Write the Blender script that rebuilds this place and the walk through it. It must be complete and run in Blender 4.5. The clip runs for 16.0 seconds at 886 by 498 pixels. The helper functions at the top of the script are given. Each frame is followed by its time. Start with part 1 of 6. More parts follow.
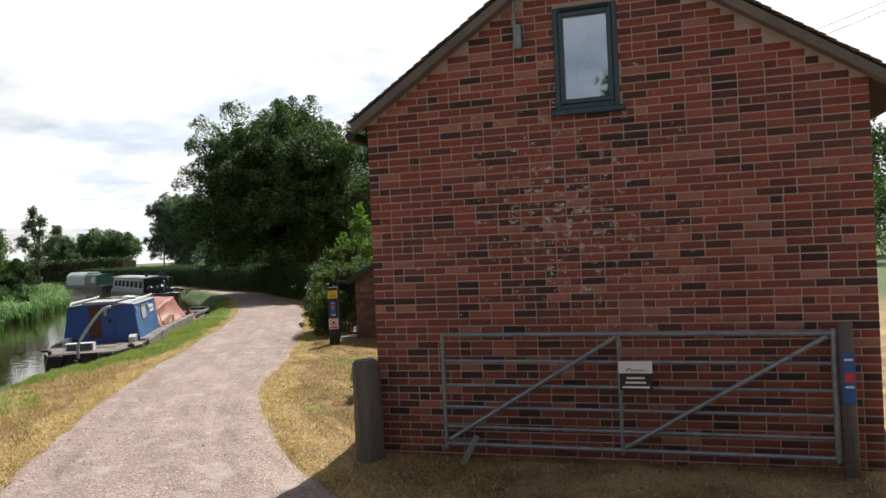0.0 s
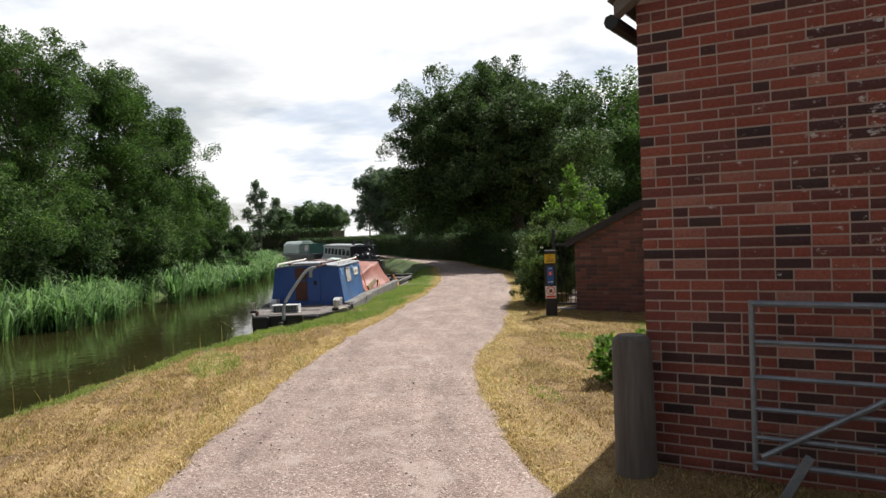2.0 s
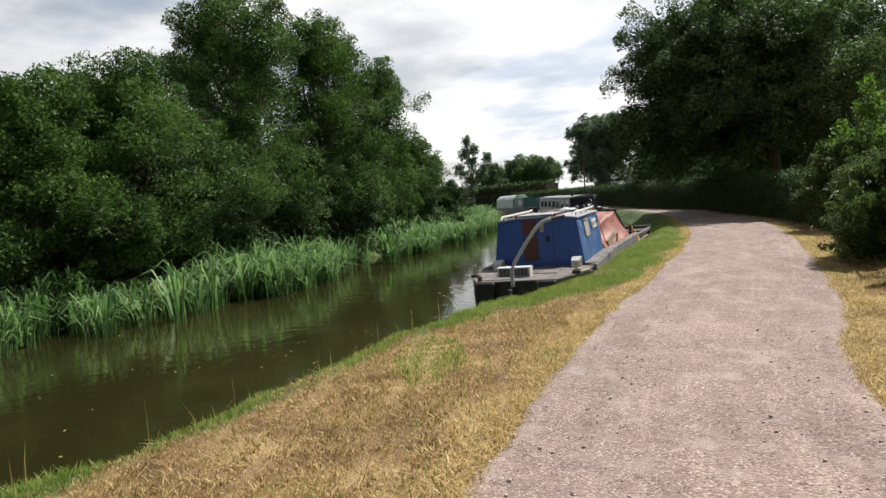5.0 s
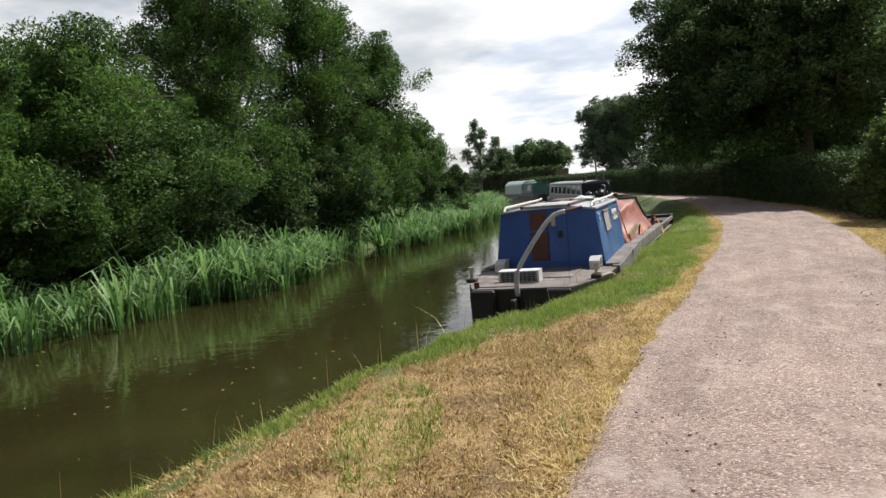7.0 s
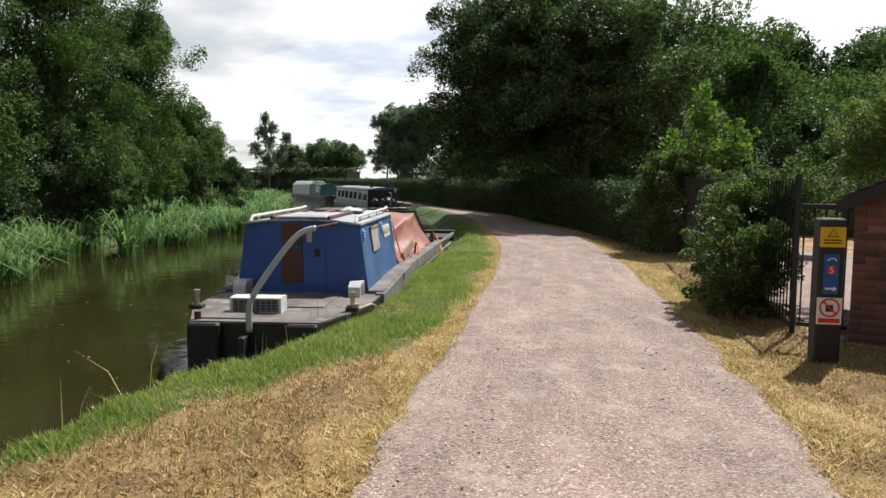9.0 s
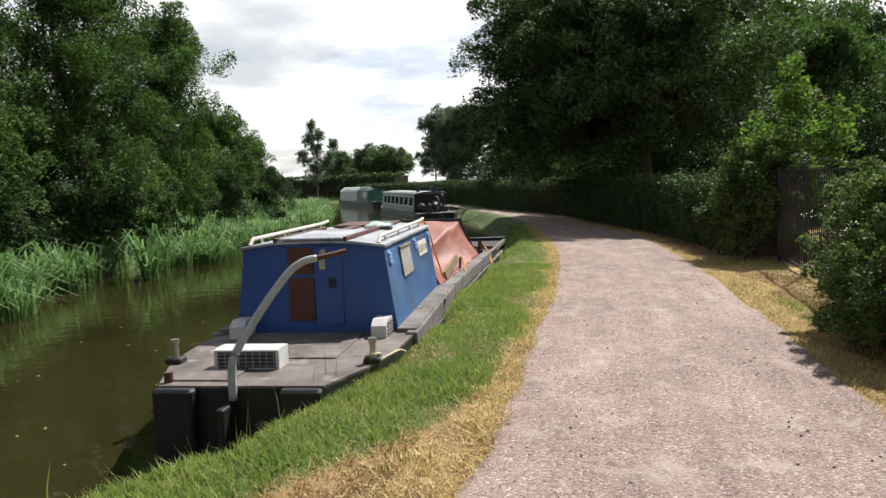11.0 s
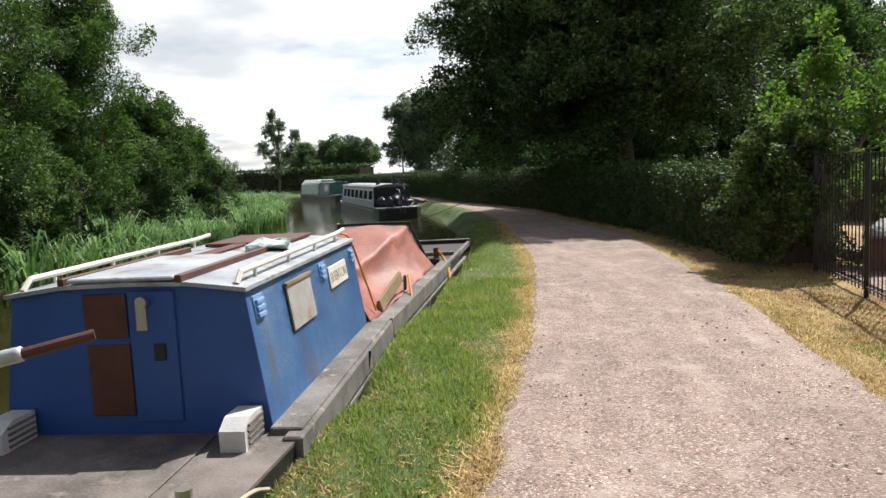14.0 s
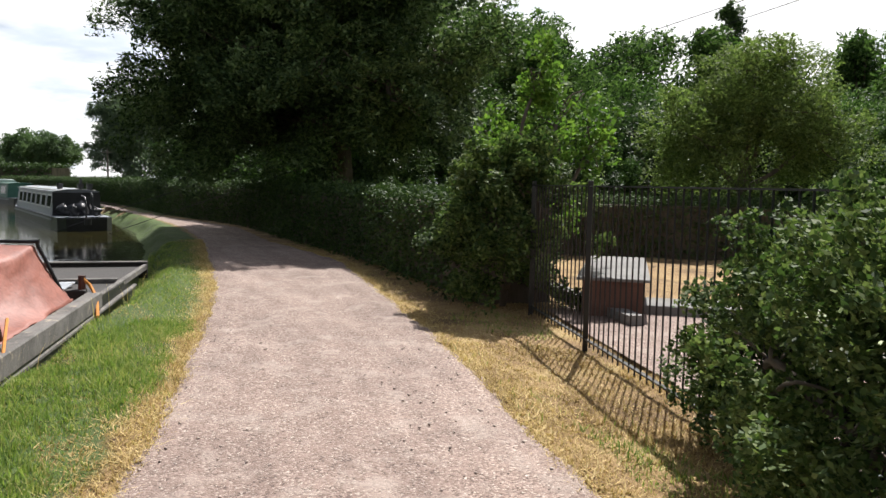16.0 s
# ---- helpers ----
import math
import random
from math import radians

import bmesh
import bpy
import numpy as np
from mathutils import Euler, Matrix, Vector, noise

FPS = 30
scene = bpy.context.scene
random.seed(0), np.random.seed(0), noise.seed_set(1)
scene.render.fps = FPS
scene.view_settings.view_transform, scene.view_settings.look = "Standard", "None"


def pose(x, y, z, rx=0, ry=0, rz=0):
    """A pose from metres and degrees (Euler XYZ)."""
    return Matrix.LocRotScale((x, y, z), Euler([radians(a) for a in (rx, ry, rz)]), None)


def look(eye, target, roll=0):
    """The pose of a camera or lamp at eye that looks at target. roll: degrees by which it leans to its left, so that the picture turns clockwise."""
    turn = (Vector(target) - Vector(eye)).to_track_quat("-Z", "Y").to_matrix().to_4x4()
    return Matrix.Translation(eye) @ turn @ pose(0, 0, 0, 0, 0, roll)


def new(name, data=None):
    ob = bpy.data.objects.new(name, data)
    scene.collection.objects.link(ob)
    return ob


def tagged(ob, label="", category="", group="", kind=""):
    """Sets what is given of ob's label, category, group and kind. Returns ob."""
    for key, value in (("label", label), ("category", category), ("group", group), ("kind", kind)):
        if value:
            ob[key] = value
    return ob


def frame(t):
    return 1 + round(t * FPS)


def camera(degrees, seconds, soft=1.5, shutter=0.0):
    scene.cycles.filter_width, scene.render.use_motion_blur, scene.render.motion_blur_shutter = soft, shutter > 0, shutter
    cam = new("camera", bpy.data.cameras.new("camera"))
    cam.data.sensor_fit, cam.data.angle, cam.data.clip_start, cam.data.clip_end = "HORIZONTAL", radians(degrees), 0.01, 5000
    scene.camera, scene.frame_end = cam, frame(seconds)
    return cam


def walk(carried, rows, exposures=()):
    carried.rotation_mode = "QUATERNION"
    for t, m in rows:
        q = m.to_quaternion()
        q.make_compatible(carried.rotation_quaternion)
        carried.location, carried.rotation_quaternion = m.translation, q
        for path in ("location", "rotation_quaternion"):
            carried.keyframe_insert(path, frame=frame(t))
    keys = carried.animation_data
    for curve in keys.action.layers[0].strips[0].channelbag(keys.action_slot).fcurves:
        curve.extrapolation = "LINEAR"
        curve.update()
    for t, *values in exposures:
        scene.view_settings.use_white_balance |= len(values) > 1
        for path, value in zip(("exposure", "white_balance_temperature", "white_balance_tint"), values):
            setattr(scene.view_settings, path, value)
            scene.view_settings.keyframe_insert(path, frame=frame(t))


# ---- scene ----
cam = camera(61.6, 16.0)
PATH = [
    (0, (2.941, -7.167, 1.946), (2.36, -5.254, 1.947), -2.6),
    (0.5, (2.654, -6.72, 1.883), (1.994, -4.832, 1.879), -3.4),
    (1, (2.382, -6.293, 1.843), (1.394, -4.554, 1.836), -3.1),
    (1.5, (2.018, -5.874, 1.733), (0.81, -4.28, 1.719), 0.0),
    (2, (1.646, -5.44, 1.654), (0.589, -3.743, 1.609), -2.2),
    (2.5, (1.161, -5.04, 1.556), (0.093, -3.351, 1.469), -2.3),
    (3, (0.715, -4.658, 1.521), (-0.339, -2.961, 1.414), -2.3),
    (3.5, (0.275, -4.266, 1.528), (-0.897, -2.649, 1.408), -2.3),
    (4, (-0.149, -3.925, 1.518), (-1.481, -2.441, 1.37), -2.8),
    (4.2, (-0.308, -3.771, 1.479), (-1.753, -2.392, 1.371), -4.3),
    (6.3, (-1.852, -2.101, 1.538), (-3.354, -0.788, 1.396), -4.7),
    (6.5, (-2.004, -1.917, 1.539), (-3.507, -0.603, 1.413), -4.5),
    (7, (-2.464, -1.378, 1.498), (-3.968, -0.072, 1.328), -4.7),
    (7.5, (-2.756, -0.823, 1.465), (-4.115, 0.629, 1.251), -7.1),
    (8, (-3.025, -0.443, 1.5), (-4.277, 1.104, 1.299), -2.9),
    (8.5, (-3.179, -0.042, 1.52), (-4.338, 1.576, 1.326), -0.9),
    (9, (-3.38, 0.386, 1.548), (-4.462, 2.058, 1.361), 0.4),
    (9.5, (-3.65, 0.793, 1.562), (-4.74, 2.46, 1.375), -1.7),
    (9.6, (-3.693, 0.87, 1.566), (-4.815, 2.515, 1.376), -2.2),
    (9.7, (-3.74, 0.948, 1.572), (-4.899, 2.569, 1.393), -1.4),
    (11.8, (-4.84, 2.85, 1.596), (-6.115, 4.378, 1.401), -4.1),
    (12, (-4.943, 3.026, 1.58), (-6.293, 4.489, 1.384), -4.0),
    (12.5, (-5.195, 3.458, 1.563), (-6.674, 4.777, 1.294), -1.1),
    (13, (-5.474, 3.876, 1.591), (-6.916, 5.239, 1.341), -1.5),
    (13.5, (-5.691, 4.335, 1.602), (-7.014, 5.819, 1.391), -1.2),
    (14, (-5.893, 4.781, 1.611), (-7.03, 6.412, 1.4), -2.8),
    (14.5, (-5.998, 5.289, 1.605), (-6.958, 7.035, 1.437), -0.9),
    (15, (-6.146, 5.836, 1.54), (-6.972, 7.649, 1.368), 1.5),
    (15.5, (-6.205, 6.408, 1.51), (-6.88, 8.284, 1.35), -1.0),
    (16, (-6.346, 6.84, 1.576), (-6.826, 8.773, 1.401), 1.1),
]
walk(cam, [(t, look(eye, target, roll)) for t, eye, target, roll in PATH], [(0, 0.56), (1.0, 0.64), (2.0, 0.46), (2.5, 0.48), (3.2, 0.48), (4, 0.4), (7, 0.44), (9.2, 0.49), (12, 0.6), (16, 0.68)])

# ---- light ----
SUN_EL, SUN_AZ = 53.0, 4.0          # degrees; azimuth from +y towards +x
world = bpy.data.worlds.new("sky_world")
scene.world = world
world.use_nodes = True
wn, wl = world.node_tree.nodes, world.node_tree.links
wn.clear()
w_out = wn.new("ShaderNodeOutputWorld")
sky = wn.new("ShaderNodeTexSky")
sky.sky_type = "NISHITA"
sky.sun_disc = False
sky.sun_elevation = radians(SUN_EL)
sky.sun_rotation = radians(SUN_AZ)
sky.dust_density = 2.0
w_sky = wn.new("ShaderNodeBackground")
w_sky.inputs["Strength"].default_value = 0.05
wl.new(sky.outputs[0], w_sky.inputs["Color"])
tc = wn.new("ShaderNodeTexCoord")
sep = wn.new("ShaderNodeSeparateXYZ")
wl.new(tc.outputs["Generated"], sep.inputs[0])


def w_math(op, a, b=None):
    n = wn.new("ShaderNodeMath")
    n.operation = op
    for i, v in enumerate((a, b)):
        if v is None:
            continue
        if isinstance(v, (int, float)):
            n.inputs[i].default_value = v
        else:
            wl.new(v, n.inputs[i])
    return n.outputs[0]


height = w_math("ADD", w_math("MAXIMUM", sep.outputs[2], 0.0), 0.13)
flat = wn.new("ShaderNodeCombineXYZ")
wl.new(w_math("DIVIDE", sep.outputs[0], height), flat.inputs[0])
wl.new(w_math("DIVIDE", sep.outputs[1], height), flat.inputs[1])


def cloud(scale, detail, lo, hi, seed, least=0.0):
    n = wn.new("ShaderNodeTexNoise")
    n.noise_dimensions = "3D"
    n.inputs["Scale"].default_value = scale
    n.inputs["Detail"].default_value = detail
    n.inputs["Roughness"].default_value = 0.55
    off = wn.new("ShaderNodeVectorMath")
    off.operation = "ADD"
    off.inputs[1].default_value = (seed, seed * 1.7, seed * 0.3)
    wl.new(flat.outputs[0], off.inputs[0])
    wl.new(off.outputs[0], n.inputs["Vector"])
    r = wn.new("ShaderNodeMapRange")
    r.interpolation_type = "SMOOTHSTEP"
    r.inputs[1].default_value, r.inputs[2].default_value = lo, hi
    r.inputs[3].default_value = least
    wl.new(n.outputs[0], r.inputs[0])
    return r.outputs[0]


cover = cloud(0.55, 7, 0.36, 0.5, 3.1, 0.5)
shade = cloud(1.1, 6, 0.5, 0.68, 9.4)
tone = wn.new("ShaderNodeMix")
tone.data_type = "RGBA"
tone.inputs[6].default_value = (1.0, 1.0, 1.0, 1)
tone.inputs[7].default_value = (0.62, 0.69, 0.8, 1)
wl.new(shade, tone.inputs[0])
w_cloud = wn.new("ShaderNodeBackground")
# forward scattering: cloud is brightest towards the sun
s_dir = wn.new("ShaderNodeVectorMath")
s_dir.operation = "DOT_PRODUCT"
s_dir.inputs[1].default_value = (math.sin(radians(SUN_AZ)) * math.cos(radians(SUN_EL)), math.cos(radians(SUN_AZ)) * math.cos(radians(SUN_EL)), math.sin(radians(SUN_EL)))
wl.new(tc.outputs["Generated"], s_dir.inputs[0])
glow = wn.new("ShaderNodeMapRange")
glow.interpolation_type = "SMOOTHSTEP"
glow.inputs[1].default_value, glow.inputs[2].default_value = -0.1, 0.55
glow.inputs[3].default_value, glow.inputs[4].default_value = 0.4, 0.84
wl.new(s_dir.outputs["Value"], glow.inputs[0])
wl.new(glow.outputs[0], w_cloud.inputs["Strength"])
wl.new(tone.outputs[2], w_cloud.inputs["Color"])
w_mix = wn.new("ShaderNodeMixShader")
thin = wn.new("ShaderNodeMapRange")
thin.interpolation_type = "SMOOTHSTEP"
thin.inputs[1].default_value, thin.inputs[2].default_value = 0.3, 0.75
thin.inputs[3].default_value, thin.inputs[4].default_value = 1.0, 0.12
wl.new(sep.outputs[2], thin.inputs[0])
wl.new(w_math("MULTIPLY", cover, thin.outputs[0]), w_mix.inputs[0])
wl.new(w_sky.outputs[0], w_mix.inputs[1])
wl.new(w_cloud.outputs[0], w_mix.inputs[2])
wl.new(w_mix.outputs[0], w_out.inputs["Surface"])

sun_data = bpy.data.lights.new("sun", "SUN")
sun_data.energy = 5.0
sun_data.angle = radians(0.55)
sun_data.color = (1.0, 0.972, 0.94)
sun = new("sun", sun_data)
s_az, s_el = radians(SUN_AZ), radians(SUN_EL)
sun.matrix_world = look((30 * math.sin(s_az) * math.cos(s_el), 30 * math.cos(s_az) * math.cos(s_el), 30 * math.sin(s_el)), (0, 0, 0))


# ---- materials ----
def ramp_node(nt, stops):
    r = nt.nodes.new("ShaderNodeValToRGB")
    el = r.color_ramp.elements
    while len(el) < len(stops):
        el.new(0.5)
    for e, (p, c) in zip(el, stops):
        e.position, e.color = p, (*c, 1)
    return r


def noise_node(nt, scale, detail=4, rough=0.55, vec=None, squash=None):
    n = nt.nodes.new("ShaderNodeTexNoise")
    n.inputs["Scale"].default_value = scale
    n.inputs["Detail"].default_value = detail
    n.inputs["Roughness"].default_value = rough
    if vec is not None:
        if squash:
            m = nt.nodes.new("ShaderNodeMapping")
            m.inputs["Scale"].default_value = squash
            nt.links.new(vec, m.inputs["Vector"])
            vec = m.outputs[0]
        nt.links.new(vec, n.inputs["Vector"])
    return n


def mix_node(nt, fac, a, b, mode="MIX"):
    m = nt.nodes.new("ShaderNodeMix")
    m.data_type = "RGBA"
    m.blend_type = mode
    for sock, v in ((m.inputs[0], fac), (m.inputs[6], a), (m.inputs[7], b)):
        if isinstance(v, (int, float)):
            sock.default_value = v
        elif isinstance(v, tuple):
            sock.default_value = (*v, 1)
        else:
            nt.links.new(v, sock)
    return m.outputs[2]


def range_node(nt, value, lo, hi, a=0.0, b=1.0):
    r = nt.nodes.new("ShaderNodeMapRange")
    r.inputs[1].default_value, r.inputs[2].default_value = lo, hi
    r.inputs[3].default_value, r.inputs[4].default_value = a, b
    nt.links.new(value, r.inputs[0])
    return r.outputs[0]


def surface(name, stops, scale=6.0, rough=0.8, metal=0.0, bump=0.3, fine=60.0, squash=None, dist=0.01, stain=None, rand=None, world_space=True):
    """A surface with colour from two scales of noise. stain: (colour, scale, low, high). rand: 'object' or 'island' shifts brightness piece by piece."""
    m = bpy.data.materials.new(name)
    m.use_nodes = True
    nt = m.node_tree
    b = nt.nodes["Principled BSDF"]
    geo = nt.nodes.new("ShaderNodeNewGeometry")
    tcn = nt.nodes.new("ShaderNodeTexCoord")
    vec = geo.outputs["Position"] if world_space else tcn.outputs["Object"]
    big = noise_node(nt, scale, 5, 0.6, vec, squash)
    small = noise_node(nt, fine, 3, 0.6, vec, squash)
    ramp = ramp_node(nt, stops)
    both = mix_node(nt, 0.35, big.outputs[0], small.outputs[0])
    nt.links.new(both, ramp.inputs[0])
    col = ramp.outputs[0]
    if rand:
        if rand == "object":
            o = nt.nodes.new("ShaderNodeObjectInfo")
            val = o.outputs["Random"]
        else:
            val = geo.outputs["Random Per Island"]
        col = mix_node(nt, 1.0, col, range_col(nt, val), "MULTIPLY")
    if stain:
        sn = noise_node(nt, stain[1], 6, 0.65, vec, stain[4] if len(stain) > 4 else None)
        col = mix_node(nt, range_node(nt, sn.outputs[0], stain[2], stain[3]), col, stain[0])
    nt.links.new(col, b.inputs["Base Color"])
    b.inputs["Roughness"].default_value = rough
    b.inputs["Metallic"].default_value = metal
    if bump:
        bn = nt.nodes.new("ShaderNodeBump")
        bn.inputs["Strength"].default_value = bump
        bn.inputs["Distance"].default_value = dist
        nt.links.new(small.outputs[0], bn.inputs["Height"])
        nt.links.new(bn.outputs[0], b.inputs["Normal"])
    return m


def range_col(nt, val):
    r = ramp_node(nt, [(0.0, (0.62, 0.62, 0.62)), (0.5, (0.95, 0.95, 0.95)), (1.0, (1.3, 1.3, 1.3))])
    nt.links.new(val, r.inputs[0])
    return r.outputs[0]


def leaf_material(name, stops, light=0.5, gloss=0.45, patch=0.8):
    """Thin leaves that let light through: colour shifts leaf by leaf and bough by bough."""
    m = bpy.data.materials.new(name)
    m.use_nodes = True
    nt = m.node_tree
    nt.nodes.clear()
    out = nt.nodes.new("ShaderNodeOutputMaterial")
    geo = nt.nodes.new("ShaderNodeNewGeometry")
    pn = noise_node(nt, patch, 3, 0.5, geo.outputs["Position"])
    f = mix_node(nt, 0.5, pn.outputs[0], geo.outputs["Random Per Island"])
    ramp = ramp_node(nt, stops)
    nt.links.new(f, ramp.inputs[0])
    p = nt.nodes.new("ShaderNodeBsdfPrincipled")
    p.inputs["Roughness"].default_value = gloss + 0.18
    p.inputs["Specular IOR Level"].default_value = 0.16
    nt.links.new(ramp.outputs[0], p.inputs["Base Color"])
    tr = nt.nodes.new("ShaderNodeBsdfTranslucent")
    warm = mix_node(nt, 1.0, ramp.outputs[0], (1.25, 1.45, 0.95), "MULTIPLY")
    nt.links.new(warm, tr.inputs["Color"])
    mx = nt.nodes.new("ShaderNodeMixShader")
    mx.inputs[0].default_value = light
    nt.links.new(p.outputs[0], mx.inputs[1])
    nt.links.new(tr.outputs[0], mx.inputs[2])
    nt.links.new(mx.outputs[0], out.inputs["Surface"])
    return m


def brick_material(name, rand, dull=0.0):
    m = bpy.data.materials.new(name)
    m.use_nodes = True
    nt = m.node_tree
    b = nt.nodes["Principled BSDF"]
    geo = nt.nodes.new("ShaderNodeNewGeometry")
    if rand == "object":
        val = nt.nodes.new("ShaderNodeObjectInfo").outputs["Random"]
    else:
        val = geo.outputs["Random Per Island"]
    ramp = ramp_node(nt, [(0.0, (0.04, 0.024, 0.024)), (0.16, (0.075, 0.032, 0.03)), (0.3, (0.15, 0.05, 0.041)), (0.62, (0.235, 0.062, 0.042)), (0.87, (0.29, 0.085, 0.056)), (1.0, (0.36, 0.165, 0.125))])
    nt.links.new(val, ramp.inputs[0])
    grain = noise_node(nt, 45, 5, 0.7, geo.outputs["Position"])
    col = mix_node(nt, 1.0, ramp.outputs[0], ramp_of(nt, grain.outputs[0], 0.3, 0.7, (0.68, 0.66, 0.66), (1.25, 1.25, 1.25)), "MULTIPLY")
    grime = noise_node(nt, 1.3, 4, 0.6, geo.outputs["Position"])
    col = mix_node(nt, range_node(nt, grime.outputs[0], 0.5, 0.75, 0.0, 0.45), col, (0.12, 0.07, 0.055))
    if dull:
        col = mix_node(nt, dull, col, (0.16, 0.088, 0.07))
    # spalled lime bloom on the middle of the gable
    off = nt.nodes.new("ShaderNodeVectorMath")
    off.operation = "DISTANCE"
    off.inputs[1].default_value = (2.0, 0.0, 2.25)
    nt.links.new(geo.outputs["Position"], off.inputs[0])
    near = range_node(nt, off.outputs["Value"], 0.2, 2.4, 0.155, 0.0)
    sn = noise_node(nt, 9, 6, 0.7, geo.outputs["Position"], (1, 1, 1.6))
    mk = nt.nodes.new("ShaderNodeMath")
    mk.operation = "ADD"
    nt.links.new(sn.outputs[0], mk.inputs[0])
    nt.links.new(near, mk.inputs[1])
    col = mix_node(nt, range_node(nt, mk.outputs[0], 0.69, 0.76, 0.0, 0.8), col, (0.58, 0.53, 0.5))
    nt.links.new(col, b.inputs["Base Color"])
    b.inputs["Roughness"].default_value = 0.9
    bn = nt.nodes.new("ShaderNodeBump")
    bn.inputs["Strength"].default_value = 0.5
    bn.inputs["Distance"].default_value = 0.006
    nt.links.new(grain.outputs[0], bn.inputs["Height"])
    nt.links.new(bn.outputs[0], b.inputs["Normal"])
    return m


def ramp_of(nt, value, lo, hi, a, b):
    r = ramp_node(nt, [(lo, a), (hi, b)])
    nt.links.new(value, r.inputs[0])
    return r.outputs[0]


def plain(name, col, rough=0.5, metal=0.0, vary=0.12, scale=25.0, bump=0.05):
    lo = tuple(c * (1 - vary) for c in col)
    hi = tuple(min(1, c * (1 + vary)) for c in col)
    return surface(name, [(0.3, lo), (0.7, hi)], scale=scale * 0.2, rough=rough, metal=metal, bump=bump, fine=scale * 3, dist=0.002)


M = {}
M["brick"] = brick_material("brick", "object")
M["brick_far"] = brick_material("brick_joined", "island")
M["brick_old"] = brick_material("weathered_brick", "island", 0.5)
M["mortar"] = surface("mortar", [(0.3, (0.3, 0.225, 0.19)), (0.7, (0.46, 0.365, 0.31))], 5, 0.95, bump=0.5)
M["old_mortar"] = surface("weathered_mortar", [(0.3, (0.11, 0.07, 0.058)), (0.7, (0.2, 0.135, 0.11))], 5, 0.95, bump=0.5)
M["tile"] = surface("roof_tile", [(0.3, (0.05, 0.04, 0.037)), (0.7, (0.12, 0.09, 0.075))], 4, 0.9, bump=0.5, rand="island")
M["verge"] = surface("verge_mortar", [(0.3, (0.1, 0.085, 0.075)), (0.7, (0.2, 0.17, 0.15))], 3, 0.9, bump=0.3)
M["window_paint"] = plain("blue_grey_paint", (0.035, 0.065, 0.085), 0.35)
M["galv"] = surface("galvanised_steel", [(0.3, (0.17, 0.19, 0.21)), (0.7, (0.33, 0.36, 0.39))], 8, 0.5, 0.55, 0.1)
M["black_iron"] = plain("black_iron", (0.012, 0.012, 0.013), 0.4, 0.2)
M["timber_post"] = surface("weathered_timber", [(0.3, (0.075, 0.063, 0.055)), (0.7, (0.17, 0.148, 0.13))], 5, 0.9, bump=0.6, fine=40, squash=(1, 1, 0.08))
M["dark_timber"] = surface("dark_timber", [(0.3, (0.016, 0.013, 0.012)), (0.7, (0.04, 0.033, 0.028))], 5, 0.7, bump=0.4, fine=40, squash=(1, 1, 0.08))
M["white_sign"] = plain("white_sign", (0.75, 0.75, 0.74), 0.4, vary=0.04)
M["black_sign"] = plain("black_sign", (0.02, 0.02, 0.022), 0.4)
M["yellow_sign"] = plain("yellow_sign", (0.72, 0.46, 0.02), 0.4, vary=0.05)
M["blue_sign"] = plain("blue_sign", (0.01, 0.1, 0.34), 0.4, vary=0.05)
M["red_sign"] = plain("red_sign", (0.6, 0.03, 0.03), 0.4, vary=0.05)
M["grey_bar"] = plain("grey_print", (0.3, 0.3, 0.3), 0.5)
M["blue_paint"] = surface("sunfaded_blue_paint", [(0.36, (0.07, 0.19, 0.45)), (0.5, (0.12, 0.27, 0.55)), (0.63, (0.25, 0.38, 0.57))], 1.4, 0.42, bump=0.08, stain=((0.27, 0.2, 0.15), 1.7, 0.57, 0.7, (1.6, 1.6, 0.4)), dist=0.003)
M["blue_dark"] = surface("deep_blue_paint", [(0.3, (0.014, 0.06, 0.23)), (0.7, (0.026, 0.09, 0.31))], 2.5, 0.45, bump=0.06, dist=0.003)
M["rust_brown"] = surface("brown_door_paint", [(0.3, (0.05, 0.016, 0.01)), (0.7, (0.11, 0.035, 0.02))], 5, 0.6, bump=0.2)
M["roof_grey"] = surface("weathered_roof_paint", [(0.37, (0.2, 0.22, 0.25)), (0.63, (0.4, 0.42, 0.44))], 2.5, 0.6, bump=0.15, stain=((0.17, 0.12, 0.08), 3, 0.55, 0.68))
M["deck"] = surface("worn_deck_plate", [(0.37, (0.06, 0.05, 0.045)), (0.63, (0.19, 0.16, 0.14))], 3, 0.7, bump=0.3, stain=((0.28, 0.24, 0.2), 4, 0.56, 0.7))
M["gunwale"] = surface("weathered_gunwale", [(0.37, (0.07, 0.064, 0.058)), (0.63, (0.2, 0.185, 0.17))], 3, 0.85, bump=0.4, stain=((0.34, 0.29, 0.22), 7, 0.58, 0.68))
M["hull_black"] = surface("black_hull", [(0.3, (0.005, 0.005, 0.006)), (0.7, (0.018, 0.017, 0.016))], 4, 0.5, bump=0.3)
M["cream"] = surface("cream_paint", [(0.3, (0.5, 0.47, 0.4)), (0.7, (0.68, 0.65, 0.57))], 6, 0.5, bump=0.1)
M["white_paint"] = surface("white_paint", [(0.3, (0.42, 0.42, 0.41)), (0.7, (0.66, 0.66, 0.64))], 6, 0.5, bump=0.1, stain=((0.3, 0.28, 0.24), 9, 0.6, 0.75))
M["tarp"] = surface("faded_red_tarpaulin", [(0.36, (0.18, 0.06, 0.042)), (0.64, (0.34, 0.125, 0.088))], 2.2, 0.6, bump=0.3, fine=22, dist=0.02)
